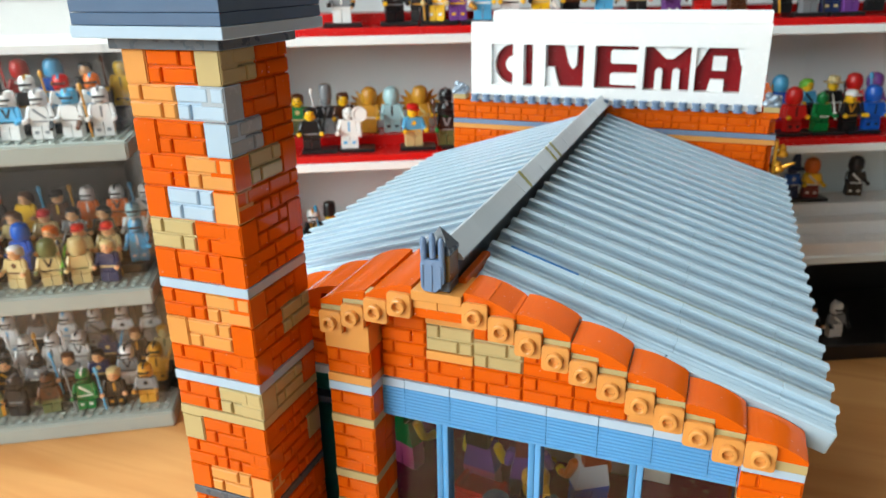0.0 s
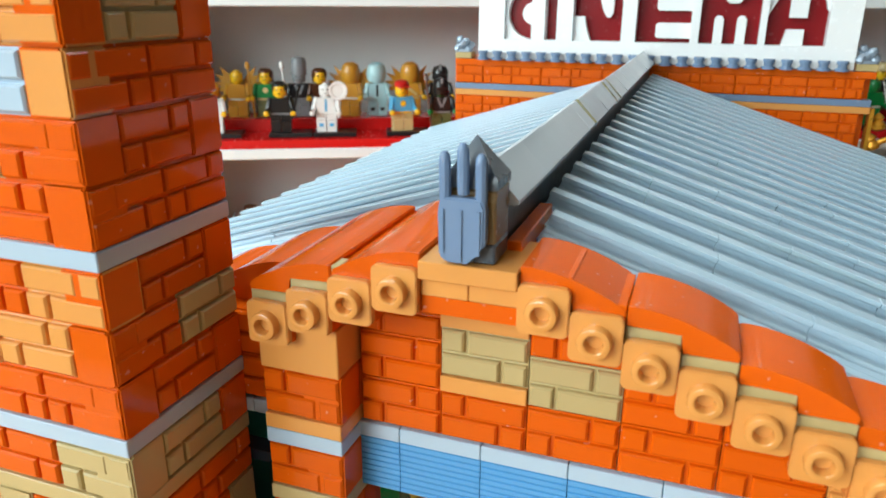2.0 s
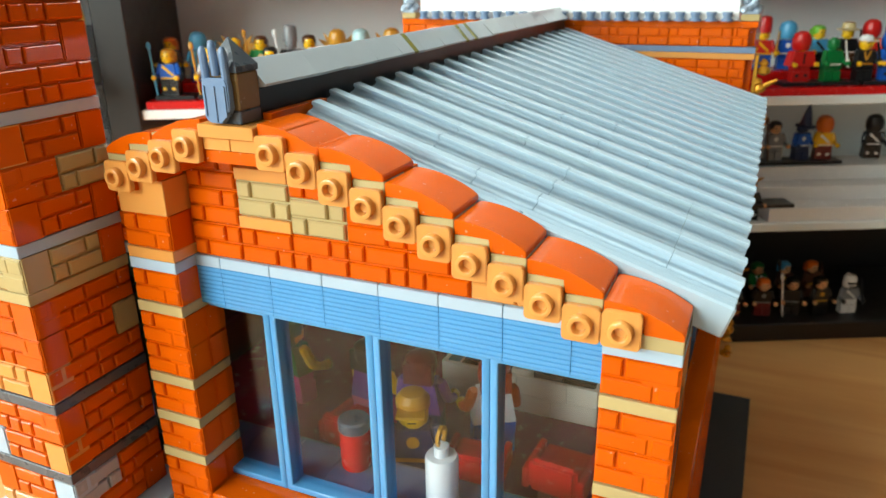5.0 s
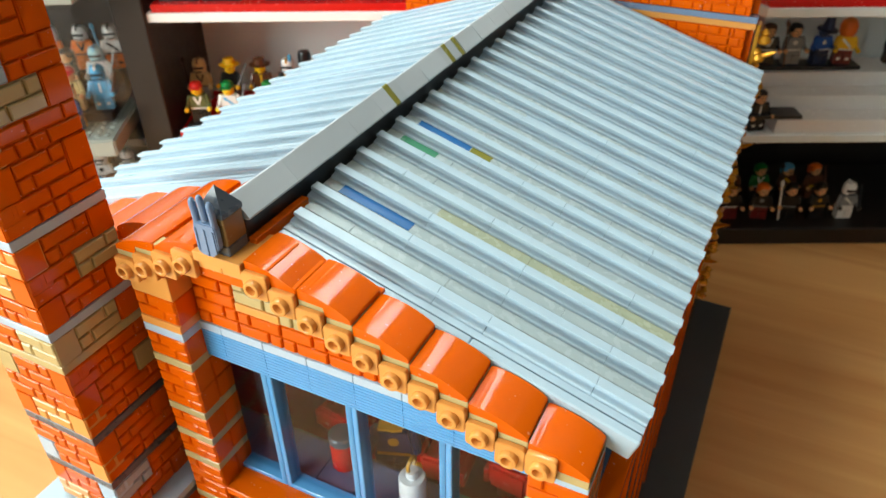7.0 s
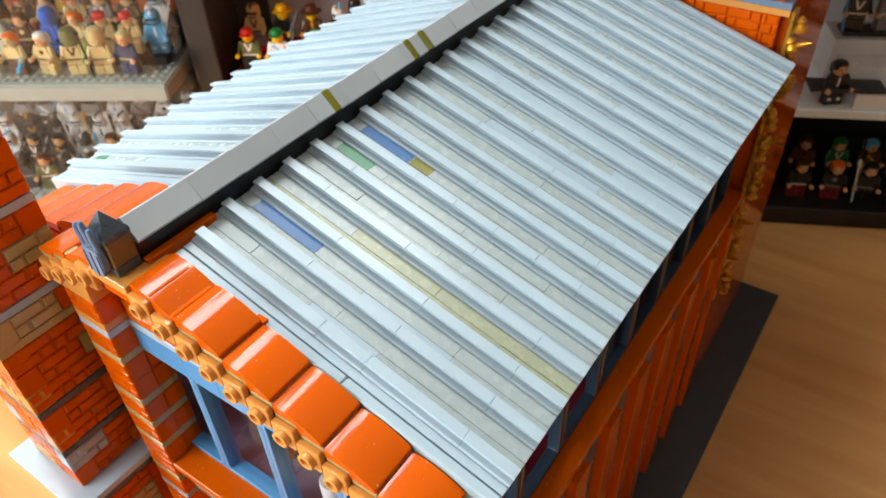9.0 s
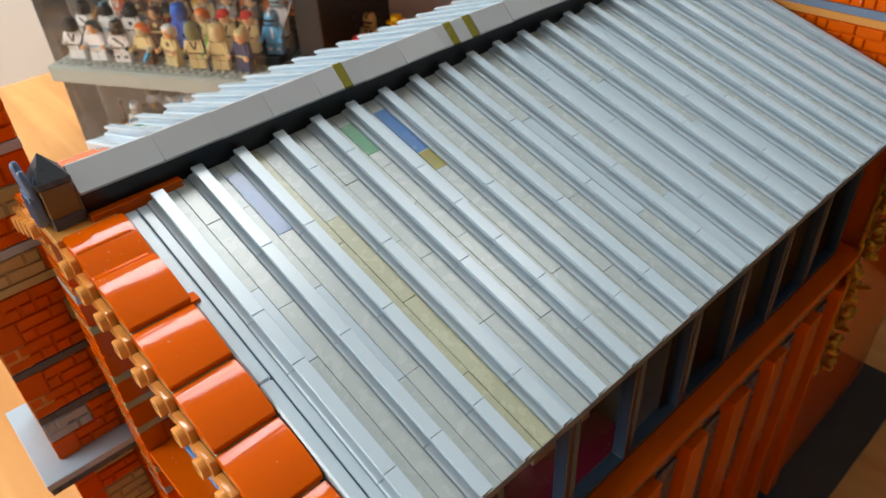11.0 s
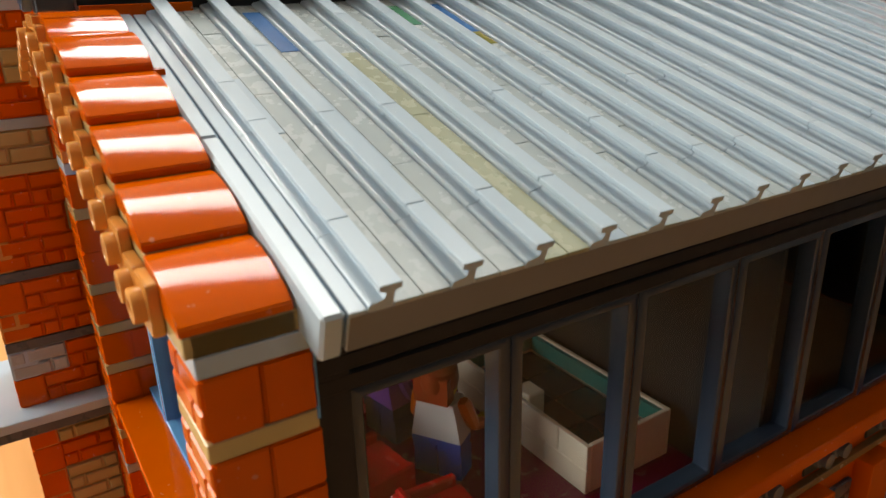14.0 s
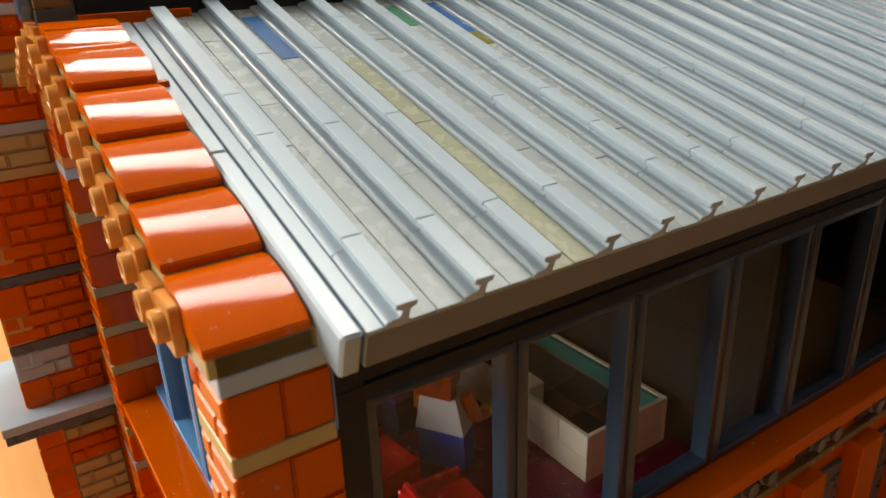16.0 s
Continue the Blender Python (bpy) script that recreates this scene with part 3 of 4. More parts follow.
PERIOD = 0.0128
for side in (1, -1):
    for i in range(0 if side > 0 else 2, 21):
        yc = 0.0236 + PERIOD * i
        # rib in lengths
        a = 0.0
        first = True
        while a < ROOFLEN - 0.001:
            ln = rng.choice((0.016, 0.032, 0.032, 0.048, 0.064)) if not first else rng.choice((0.016, 0.024, 0.048))
            b = min(ROOFLEN, a + ln)
            if ROOFLEN - b < 0.012:
                b = ROOFLEN
            bm = bmesh.new()
            x0, x1 = span(side, a + 0.00005, b - (0.003 if i == 0 and b == ROOFLEN else 0.00005))
            prism(bm, rib_profile(yc), x0, x1, "x")
            soften(bm, 0.00012)
            part("rib", bm, ROOF, roofs[side])
            a, first = b, False
        # deck strip between this rib and the next
        y0, y1 = yc + 0.0008, yc + PERIOD - 0.0031
        if i == 20:
            y1 = y0 + 0.0030
        for c in (0, 1):
            ya, yb = (y0, (y0 + y1) / 2) if c == 0 else ((y0 + y1) / 2, y1)
            a = 0.0
            while a < ROOFLEN - 0.001:
                b = min(ROOFLEN, a + rng.choice((0.024, 0.032, 0.032, 0.048, 0.064)))
                if ROOFLEN - b < 0.012:
                    b = ROOFLEN
                mt = DECKTAN if side > 0 and i == 2 and a < 0.08 else rng.choice((DECK, DECK, DECK, ROOF))
                roof_piece("deck_tile", side, a, b, ya, yb, -0.0008, 0.0001 + rng.uniform(-0.00008, 0.00008), mt, 0.0001)
                a = b
# ridge
cpart("ridge_beam", bbox(-0.0034, 0.0034, 0.0072, 0.2834, 0.3010, 0.3129, 0.0002), BLACK)
stripes = {0.0864: OLIVE, 0.1312: OLIVE, 0.1400: OLIVE}
cuts = sorted([0.0069] + [0.0125 + 0.0164 * i for i in range(1, 16)] + [0.2834] + [v for s0 in stripes for v in (s0, s0 + 0.0032)])
for y0, y1 in zip(cuts, cuts[1:]):
    if y1 - y0 < 0.0006:
        continue
    bm = bmesh.new()
    prism(bm, ((-0.0055, 0.3132), (-0.0048, 0.3130), (0.0048, 0.3130), (0.0055, 0.3132), (0.0055, 0.3138), (0.0003, 0.3193), (-0.0003, 0.3193), (-0.0055, 0.3138)), y0 + 0.00004, y1 - 0.00004)
    stripe = any(abs(y0 - s0) < 1e-6 for s0 in stripes)
    rt = cpart("ridge_tile", bm, OLIVE if stripe else RIDGE)
    sway = Matrix.Translation((0, (y0 + y1) / 2, 0.3160)) @ Matrix.Rotation(radians(rng.uniform(-1.6, 1.6)), 4, "Y") @ Matrix.Rotation(radians(rng.uniform(-0.6, 0.6)), 4, "X") @ Matrix.Translation((0, -(y0 + y1) / 2, -0.3160))
    rt.data.transform(HALL @ sway @ HALL.inverted())

# ---- back wall and sign ----
BW = (-0.1, 0.104, 0.286, 0.3)
bw = cpart("screen_wall", boxes((BW[0] + 0.001, BW[1] - 0.001, BW[2] + 0.007, 0.42, 0.0103, 0.312)), ORANGE)
for r in range(5):
    z = 0.3125 - 0.0032 - BH * (r + 1) - (P * 2 if r > 0 else 0)
    n = 0
    x = BW[0]
    while x < BW[1] - 0.004:
        w = 2 if BW[1] - x > 0.012 else 1
        place("brick", masonry(ORANGE, w, flip=(n % 2 == 1)), bw, pose(x, BW[2], gz(z)))
        x += w * S
        n += 1
zb = 0.3125 - 0.0032 - BH
band(bw, SLATE, BW[0], BW[2] - 0.0002, gz(zb - P), BW[1] - BW[0], 0.007)
band(bw, NOUGAT, BW[0], BW[2] - 0.0002, gz(zb - 2 * P), BW[1] - BW[0], 0.007)
band(bw, ORANGE, BW[0], BW[2], gz(0.3093), BW[1] - BW[0], 0.0072)
# ---- tower ----
TX0, TX1, TY0, TY1 = -0.0815, -0.0495, -0.024, 0.008
tw = cpart("tower", boxes((TX0 + 0.001, TX1 - 0.001, TY0 + 0.001, TY1 - 0.001, 0.0103, 0.3754)), ORANGE)


def tower_row(z, fr, ri):
    course(tw, fr, TX0, TY0, gz(z))
    course(tw, ri, TX1, TY0, gz(z), 90)


def tower_band(z, material, out=0.0):
    w = TX1 - TX0 + 2 * out
    band(tw, material, TX0 - out, TY0 - out, gz(z), w, TY1 - TY0 + 2 * out)


ZA = 0.3054
tower_band(ZA, PALE)
upper = (("o1 O2 o1", "O2 O2"), ("T2 O2", "o1 O2 o1"), ("o1 W2 l1", "O2 O2"), ("O2 L2", "o1 T2 o1"), ("o1 O2 w1", "G2 O2"), ("L2 W2", "g1 O2 o1"), ("l1 O2 t1", "T2 O2"))
for r, (f, s_) in enumerate(upper):
    tower_row(ZA + P + BH * r, f, s_)
for r, (f, s_) in enumerate((("O2 O2", "o1 O2 o1"), ("l1 L2 o1", "O2 T2"), ("O2 L2", "o1 O2 o1"))):
    tower_row(ZA - BH * 3 + BH * r, f, s_)
tower_band(ZA - BH * 3 - P, PALE)
z = ZA - BH * 3 - P
for f, s_ in (("O2 T2", "t1 T2 o1"), ("-", "T"), ("t1 O2 o1", "O2 O2"), ("O2 O2", "o1 O2 t1"), ("o1 L2 l1", "O2 O2"), ("-", "K"), ("O2 O2", "o1 O2 o1"), ("w1 O2 l1", "O2 O2"), ("-", "K"), ("o1 O2 w1", "G2 O2"), ("L2 O2", "o1 O2 o1")):
    if f == "-":
        z -= P
        tower_band(z, {"T": TAN, "K": DARKGREY}[s_])
    else:
        z -= BH
        tower_row(z, f, s_)
tower_band(z - P, PALE, 0.008)
tower_band(z - 2 * P, DARKGREY, 0.0076)
z -= 2 * P
for r in range(17):
    z -= BH
    if z < 0.0103:
        break
    tower_row(z, *rng.choice((("O2 O2", "o1 O2 o1"), ("o1 O2 o1", "O2 O2"), ("O2 L2", "o1 T2 o1"))))
zc = 0.3754
tower_band(zc, DARKGREY, 0.002)
tower_band(zc + P, PALE, 0.008)
tower_band(zc + 2 * P, SANDBLUE, 0.0076)
tower_band(zc + 3 * P, SANDBLUE, 0.0076)
tower_band(zc + 4 * P, DARKGREY, 0.0076)

# ---- finial on the gable ----
fin = cpart("finial", bbox(-0.0040, 0.0040, -0.0010, 0.0066, 0.3057, 0.3088, 0.0003), DARKGREY, "grey gable finial with a pyramid cap")
cpart("finial_block", bbox(-0.0040, 0.0040, -0.0010, 0.0066, 0.30885, 0.3172, 0.0003), DARKTAN, parent=fin)
bm = bmesh.new()
base_ = [bm.verts.new(v) for v in ((-0.0041, -0.0011, 0.3173), (0.0041, -0.0011, 0.3173), (0.0041, 0.0067, 0.3173), (-0.0041, 0.0067, 0.3173))]
up_ = [bm.verts.new(v) for v in ((-0.0041, -0.0011, 0.3187), (0.0041, -0.0011, 0.3187), (0.0041, 0.0067, 0.3187), (-0.0041, 0.0067, 0.3187))]
ap_ = bm.verts.new((-0.0002, 0.0026, 0.3248))
bm.faces.new(base_[::-1])
for i in range(4):
    bm.faces.new((base_[i], base_[(i + 1) % 4], up_[(i + 1) % 4], up_[i]))
    bm.faces.new((up_[i], up_[(i + 1) % 4], ap_))
cpart("pyramid_cap", bm, DARKGREY, parent=fin)
bm = bmesh.new()
prism(bm, ((-0.0030, 0.3062), (0.0006, 0.3062), (0.0014, 0.3078), (0.0030, 0.3092), (0.0030, 0.3150), (0.0024, 0.3163), (-0.0040, 0.3163), (-0.0044, 0.3140), (-0.0042, 0.3072)), -0.0034, -0.0013)
soften(bm, 0.0003, 2)
lathe(bm, ((0.0012, 0), (0.0012, 0.0022)), 10, pose(-0.0008, -0.0030, 0.3125, -90))
claw = cpart("claw", bm, CLAW, "sand-blue three-fingered claw piece", parent=fin)
for i in range(3):
    x = -0.0037 + 0.0028 * i
    bm = lathe(bmesh.new(), ((0.0009, -0.0004), (0.00095, 0.0056), (0.0008, 0.0066), (0.0004, 0.0072)), 10, pose(x + 0.0002, -0.0023, 0.3158 + (0.0014 if i == 1 else 0), 3, 0, 0))
    cpart("finger", bm, CLAW, parent=claw, smooth=True)
    cpart("rib", boxes((x - 0.0001, x + 0.0004, -0.0037, -0.0032, 0.3078 if i != 1 else 0.3066, 0.3146)), CLAW, parent=claw)

cpart("ridge_plate", bbox(0.0036, 0.0062, 0.0072, 0.0315, 0.3030, 0.3072, 0.0002), ORANGE)
cpart("ridge_plate", bbox(-0.0079, 0.0079, 0.0072, 0.0138, 0.3010, 0.3050, 0.0002), ORANGE)
# ---- coloured tiles on the roof deck ----
for y, a, b, m_ in ((0.0440, 0.083, 0.108, DBLUE), (0.0950, 0.087, 0.108, DBLUE), (0.0950, 0.0785, 0.0868, OLIVE), (0.0820, 0.094, 0.108, SANDGREEN)):
    roof_piece("deck_tile", 1, a, b, y - 0.0021, y + 0.0023, -0.0004, 0.00024, m_, 0.00005)
roof_piece("deck_tile", -1, 0.006, 0.014, 0.0545, 0.059, -0.0004, 0.0004, SANDGREEN, 0.0001)

# ---- the sign ----
SY0, SY1 = 0.2862, 0.2935
sign = cpart("sign_back", boxes((-0.0865, 0.0935, 0.2937, 0.302, 0.3130, 0.3626)), DARKRED, "dark red panel behind the cut-out letters")
Z0, Z1 = 0.3232, 0.3492
LET = {"C": (-0.0730, -0.0585), "I": (-0.0515, -0.0453), "N": (-0.0370, -0.0125), "E": (-0.0055, 0.0205), "M": (0.0245, 0.0515), "A": (0.0545, 0.0805)}


def white_piece(name, outline):
    bm = bmesh.new()
    prism(bm, outline, SY0 + (0.0032 if name == "letter_inset" else 0), SY1)
    return cpart(name, bm, WHITE, parent=sign)


def rect(x0, x1, z0, z1):
    return [(x0, z0), (x1, z0), (x1, z1), (x0, z1)]


def inside(letter, pts):
    x0, x1 = LET[letter]
    return [(x0 + (x1 - x0) * a, Z0 + (Z1 - Z0) * b) for a, b in pts]


white_piece("sign_panel", rect(-0.0870, 0.0940, Z1, 0.3628))
white_piece("sign_panel", rect(-0.0870, 0.0940, 0.3130, Z0))
edges = [-0.0870] + [v for k in "CINEMA" for v in LET[k]] + [0.0940]
for a, b in zip(edges[::2], edges[1::2]):
    white_piece("sign_panel", rect(a, b, Z0, Z1))
cx, cz, R, r = LET["C"][1], (Z0 + Z1) / 2, 0.013, 0.0055
for sg in (1, -1):
    arc = [(cx - R * math.sin(radians(a)), cz + sg * R * math.cos(radians(a))) for a in range(0, 91, 10)]
    white_piece("letter_inset", [(LET["C"][0], cz), (LET["C"][0], cz + sg * R)] + arc)
white_piece("letter_inset", [(cx - r * math.sin(radians(a)), cz + r * math.cos(radians(a))) for a in range(0, 181, 15)])
white_piece("letter_inset", inside("N", [(0.46, 1), (0.80, 1), (0.80, 0.52), (0.74, 0.44), (0.68, 0.44), (0.60, 0.56)]))
white_piece("letter_inset", inside("N", [(0.0, 0), (0.36, 0), (0.28, 0.2), (0.22, 0.46), (0.0, 0.46)]))
for b0, b1 in ((0.58, 0.9), (0.08, 0.36)):
    white_piece("letter_inset", inside("E", [(0.40, b0), (1, b0), (1, b1), (0.40, b1), (0.36, b1 - 0.04), (0.36, b0 + 0.04)]))
white_piece("letter_inset", inside("M", [(0.16, 1), (0.94, 1), (0.62, 0.72), (0.46, 0.72)]))
for a0 in (0.24, 0.62):
    white_piece("letter_inset", inside("M", [(a0, 0), (a0 + 0.16, 0), (a0 + 0.16, 0.44), (a0 + 0.12, 0.5), (a0 + 0.04, 0.5), (a0, 0.44)]))
white_piece("letter_inset", inside("A", [(0, 1), (0.26, 1), (0.05, 0.6), (0, 0.5)]))
white_piece("letter_inset", inside("A", [(1, 1), (1, 0.6), (0.97, 0.62), (0.86, 1)]))
white_piece("letter_inset", inside("A", [(0.36, 0.48), (0.66, 0.48), (0.66, 0.8), (0.36, 0.8)]))
white_piece("letter_inset", inside("A", [(0.28, 0), (0.64, 0), (0.64, 0.28), (0.34, 0.28)]))
bm = bmesh.new()
prof = [(SY0 + 0.0002, 0.3629), (SY0 + 0.0002, 0.3668), (SY0 + 0.0012, 0.3690), (SY0 + 0.0035, 0.3699), (0.300, 0.3699), (0.3015, 0.3629)]
prism(bm, prof, -0.072, 0.0935, "x")
cpart("sign_cap", bm, WHITE, parent=sign)
knob = mesh_of(lathe(bmesh.new(), ((0.0030, 0), (0.0030, 0.0012), (0.0021, 0.0013), (0.0021, 0.0030), (0.0026, 0.0031), (0.0026, 0.0046)), 12), "stud_knob", SLATE)
for i in range(23):
    place("stud_knob", knob, sign, pose(-0.0870 + 0.0078 * i + 0.004, 0.2818, gz(0.3127)))
for x in (-0.0955, 0.0995):
    orn = cpart("corner_ornament", boxes((x - 0.0035, x + 0.0035, 0.2855, 0.2925, 0.3161, 0.3175)), CHROME, parent=sign)
    for k in range(9):
        a = k * 0.7
        bead = lathe(bmesh.new(), ((0.0012, 0), (0.0022, 0.0008), (0.0022, 0.0026), (0.001, 0.0036)), 8, pose(x + 0.003 * math.cos(a), 0.289 + 0.003 * math.sin(a), 0.3166 + 0.0011 * (k % 5), 50 * math.cos(a * 2), 60 * math.sin(a), 0))
        cpart("bead", bead, CHROME, parent=orn, smooth=True)
    cpart("corner_plate", bbox(x - 0.0045, x + 0.0045, 0.2862, 0.2945, 0.3127, 0.3160, 0.0002), TAN, parent=sign)

# gold ornaments up the edge of the screen wall
gr = random.Random(9)
for i in range(20):
    bm = bmesh.new()
    z = 0.118 + 0.0088 * i
    lathe(bm, ((0.0008, 0), (0.0032, 0.0012), (0.0034, 0.003), (0.0018, 0.005), (0.0026, 0.0064), (0.0006, 0.0086)), 10, pose(0.1085 + gr.uniform(-0.001, 0.0012), 0.2895 + gr.uniform(-0.002, 0.002), z, gr.uniform(-25, 25), gr.uniform(-25, 25), 0))
    if i % 3 == 0:
        lathe(bm, ((0.0012, 0), (0.0014, 0.004), (0.0004, 0.009)), 8, pose(0.109, 0.289, z + 0.003, 0, 60, gr.uniform(-60, 60)))
    cpart("gold_ornament", bm, GOLD)
cpart("ornament_rail", bbox(0.1042, 0.1062, 0.2865, 0.2945, 0.112, 0.296, 0.0003), GOLD)

# ---- toy figures ----
fr = random.Random(21)
FIG = {k: mat("figure_" + n, srgb(*c), 0.3) for k, n, c in (
    ("k", "black", (22, 22, 24)), ("w", "white", (228, 228, 226)), ("r", "red", (196, 24, 22)), ("b", "blue", (30, 90, 190)), ("g", "green", (20, 120, 55)),
    ("y", "yellow", (238, 190, 30)), ("t", "tan", (205, 185, 130)), ("n", "brown", (84, 48, 26)), ("o", "orange", (226, 110, 28)), ("p", "purple", (120, 70, 150)),
    ("c", "light_blue", (90, 170, 215)), ("e", "grey", (130, 134, 138)), ("d", "dark_blue", (30, 44, 84)), ("f", "skin_tan", (222, 168, 120)), ("m", "pink", (205, 80, 130)),
    ("a", "gold", (196, 142, 44)), ("i", "ice_blue", (176, 214, 220)), ("l", "lime", (120, 190, 60)), ("h", "olive", (96, 104, 62)), ("x", "dark_red", (110, 22, 26)), ("q", "auburn", (150, 58, 24)))}
NAMES = dict(k="black", w="white", r="red", b="blue", g="green", y="yellow", t="tan", n="brown", o="orange", p="purple", c="azure", e="grey", d="navy", f="peach", m="pink", a="gold", i="icy", l="lime", h="olive", x="maroon", q="auburn")
HATS = dict(h="hair", c="cap", t="busby", w="stetson", m="helmet", n="hood", p="hat", d="headdress", b="costume")


def toy_figure(m, code, where, group):
    """One plain mesh: legs, torso, arms, head and what is on it. code: legs, torso, head, hat colour, hat kind."""
    bm = bmesh.new()
    code, _, carry = code.partition("/")
    lg, to, he, hc, hk = code[:5]
    if not carry and fr.random() < 0.5:
        carry = fr.choice("ssbbpv") + fr.choice("kkewnca")
    trim = code[6] if len(code) > 6 else fr.choice({"w": "cke", "k": "wea", "e": "kw", "t": "nkh"}.get(to, "kwty"))
    slots = [lg, to, he, hc, "k", code[5] if len(code) > 5 else to, trim, carry[1] if carry else "k"]
    spans = []

    def mark(i):
        spans.append((len(bm.faces), i))

    mark(0)
    for x in (-0.0039, 0.0039):
        prism(bm, ((x - 0.0036, 0.0), (x + 0.0036, 0.0), (x + 0.0036, 0.0085), (x - 0.0036, 0.0085)), -0.0045, 0.0028)
        prism(bm, ((x - 0.0036, 0.0086), (x + 0.0036, 0.0086), (x + 0.0036, 0.0108), (x - 0.0036, 0.0108)), -0.0034, 0.0034)
    prism(bm, ((-0.0077, 0.0109), (0.0077, 0.0109), (0.0077, 0.0128), (-0.0077, 0.0128)), -0.0036, 0.0036)
    mark(1)
    w = 1.5 if hk == "b" else 1.0
    prism(bm, ((-0.0077 * w, 0.0129), (0.0077 * w, 0.0129), (0.0056 * w, 0.0252), (-0.0056 * w, 0.0252)), -0.0037 * w, 0.0037 * w)
    mark(5)
    for sg in (-1, 1):
        lathe(bm, ((0.0016, -0.0012), (0.0022, 0.0002), (0.0021, 0.006), (0.0017, 0.0085)), 8, pose(sg * 0.0072, -0.0005, 0.0240, 165, 0, 0) @ pose(0, 0, 0, 0, sg * 14, 0))
        lathe(bm, ((0.0014, 0), (0.0019, 0.002), (0.0017, 0.0058)), 8, pose(sg * 0.0092, -0.0022, 0.0165, 110, 0, sg * 8))
    mark(2)
    for sg in (-1, 1):
        lathe(bm, ((0.0012, 0), (0.0021, 0.0006), (0.0021, 0.0028), (0.0012, 0.0034)), 8, pose(sg * 0.0098, -0.0072, 0.0146, 90, 0, 0))
    lathe(bm, ((0.0030, 0.0252), (0.0032, 0.0262), (0.0046, 0.0268), (0.0050, 0.0278), (0.0050, 0.0330), (0.0044, 0.0342), (0.0025, 0.0344), (0.0024, 0.0358)), 16)
    if hk not in "mdb":
        mark(4)
        for sg in (-1, 1):
            box(bm, sg * 0.0018 - 0.0005, sg * 0.0018 + 0.0005, -0.0051, -0.0040, 0.0308, 0.0318)
        box(bm, -0.0014, 0.0014, -0.0051, -0.0042, 0.0284, 0.0288)
    mark(3)
    if hk == "h":
        lathe(bm, ((0.0056, 0.0296), (0.0060, 0.0320), (0.0056, 0.0352), (0.0036, 0.0368), (0.0010, 0.0372)), 14, pose(0, 0.0012, 0))
        box(bm, -0.0052, 0.0052, 0.002, 0.0062, 0.0262, 0.0340)
    elif hk == "c":
        lathe(bm, ((0.0056, 0.0326), (0.0056, 0.0352), (0.0040, 0.0372), (0.0008, 0.0378)), 14)
        box(bm, -0.0045, 0.0045, -0.0092, -0.003, 0.0327, 0.0336)
    elif hk == "t":
        lathe(bm, ((0.0062, 0.0318), (0.0060, 0.0420), (0.0050, 0.0450), (0.0010, 0.0462)), 14)
    elif hk == "w":
        lathe(bm, ((0.0095, 0.0328), (0.0098, 0.0334), (0.0058, 0.0342), (0.0052, 0.0388), (0.0020, 0.0398)), 16)
    elif hk == "m":
        lathe(bm, ((0.0058, 0.0262), (0.0064, 0.0290), (0.0063, 0.0345), (0.0048, 0.0376), (0.0012, 0.0386)), 14, pose(0, 0.0010, 0))
        mark(4)
        box(bm, -0.0048, 0.0048, -0.0064, -0.0034, 0.0306, 0.0322)
        box(bm, -0.0030, 0.0030, -0.0062, -0.0034, 0.0272, 0.0280)
    elif hk == "p":
        lathe(bm, ((0.0092, 0.0322), (0.0094, 0.0330), (0.0056, 0.0340), (0.0040, 0.0420), (0.0024, 0.0490), (0.0006, 0.0540)), 14, pose(0, 0.0005, 0, 6))
    elif hk in "db":
        lathe(bm, ((0.0060, 0.0258), (0.0076, 0.0290), (0.0078, 0.0345), (0.0062, 0.0392), (0.0026, 0.0414)), 14, pose(0, 0.0018, 0))
    mark(6)
    c = -0.0037 * w
    style = fr.randrange(5)
    if style == 0:
        prism(bm, ((-0.0040, 0.0245), (-0.0022, 0.0248), (0.0004, 0.0180), (-0.0008, 0.0165)), c - 0.0002, c + 0.001)
        prism(bm, ((0.0040, 0.0245), (0.0022, 0.0248), (0.0000, 0.0190), (0.0008, 0.0165)), c - 0.00025, c + 0.001)
    elif style == 1:
        box(bm, -0.0008, 0.0008, c - 0.0002, c + 0.001, 0.0150, 0.0240)
    elif style == 2:
        prism(bm, ((-0.0048, 0.0225), (-0.0036, 0.0245), (0.0052, 0.0165), (0.0040, 0.0150)), c - 0.0002, c + 0.001)
    elif style == 3:
        lathe(bm, ((0.0022, 0), (0.0022, 0.0003)), 10, pose(0, c, 0.0205, 90))
    if style != 1:
        box(bm, -0.0066 * w, 0.0066 * w, c - 0.0003, c + 0.001, 0.0131, 0.0144)
    if style in (1, 2):
        for sg in (-1, 1):
            box(bm, sg * 0.0039 - 0.0016, sg * 0.0039 + 0.0016, -0.0047, -0.0040, 0.0040, 0.0064)
    if hk == "m":
        box(bm, -0.0009, 0.0009, -0.0048, 0.0060, 0.0330, 0.0390)
    mark(7)
    k = carry[:1]
    if k == "s":
        lathe(bm, ((0.0011, -0.004), (0.0011, 0.002), (0.0020, 0.0022), (0.0020, 0.0028), (0.0010, 0.003), (0.0008, 0.021), (0.0002, 0.023)), 8, pose(0.0098, -0.0080, 0.0150, -35, 14, 0))
    elif k == "b":
        lathe(bm, ((0.0009, -0.0148), (0.0009, 0.022), (0.0019, 0.0225), (0.0019, 0.026), (0.0008, 0.028)), 8, pose(-0.0098, -0.0078, 0.0150, -6, -6, 0))
    elif k == "p":
        box(bm, -0.0014, 0.0014, -0.0125, 0.0035, -0.0012, 0.0012, pose(0.0098, -0.0085, 0.0150, 25, 0, 12))
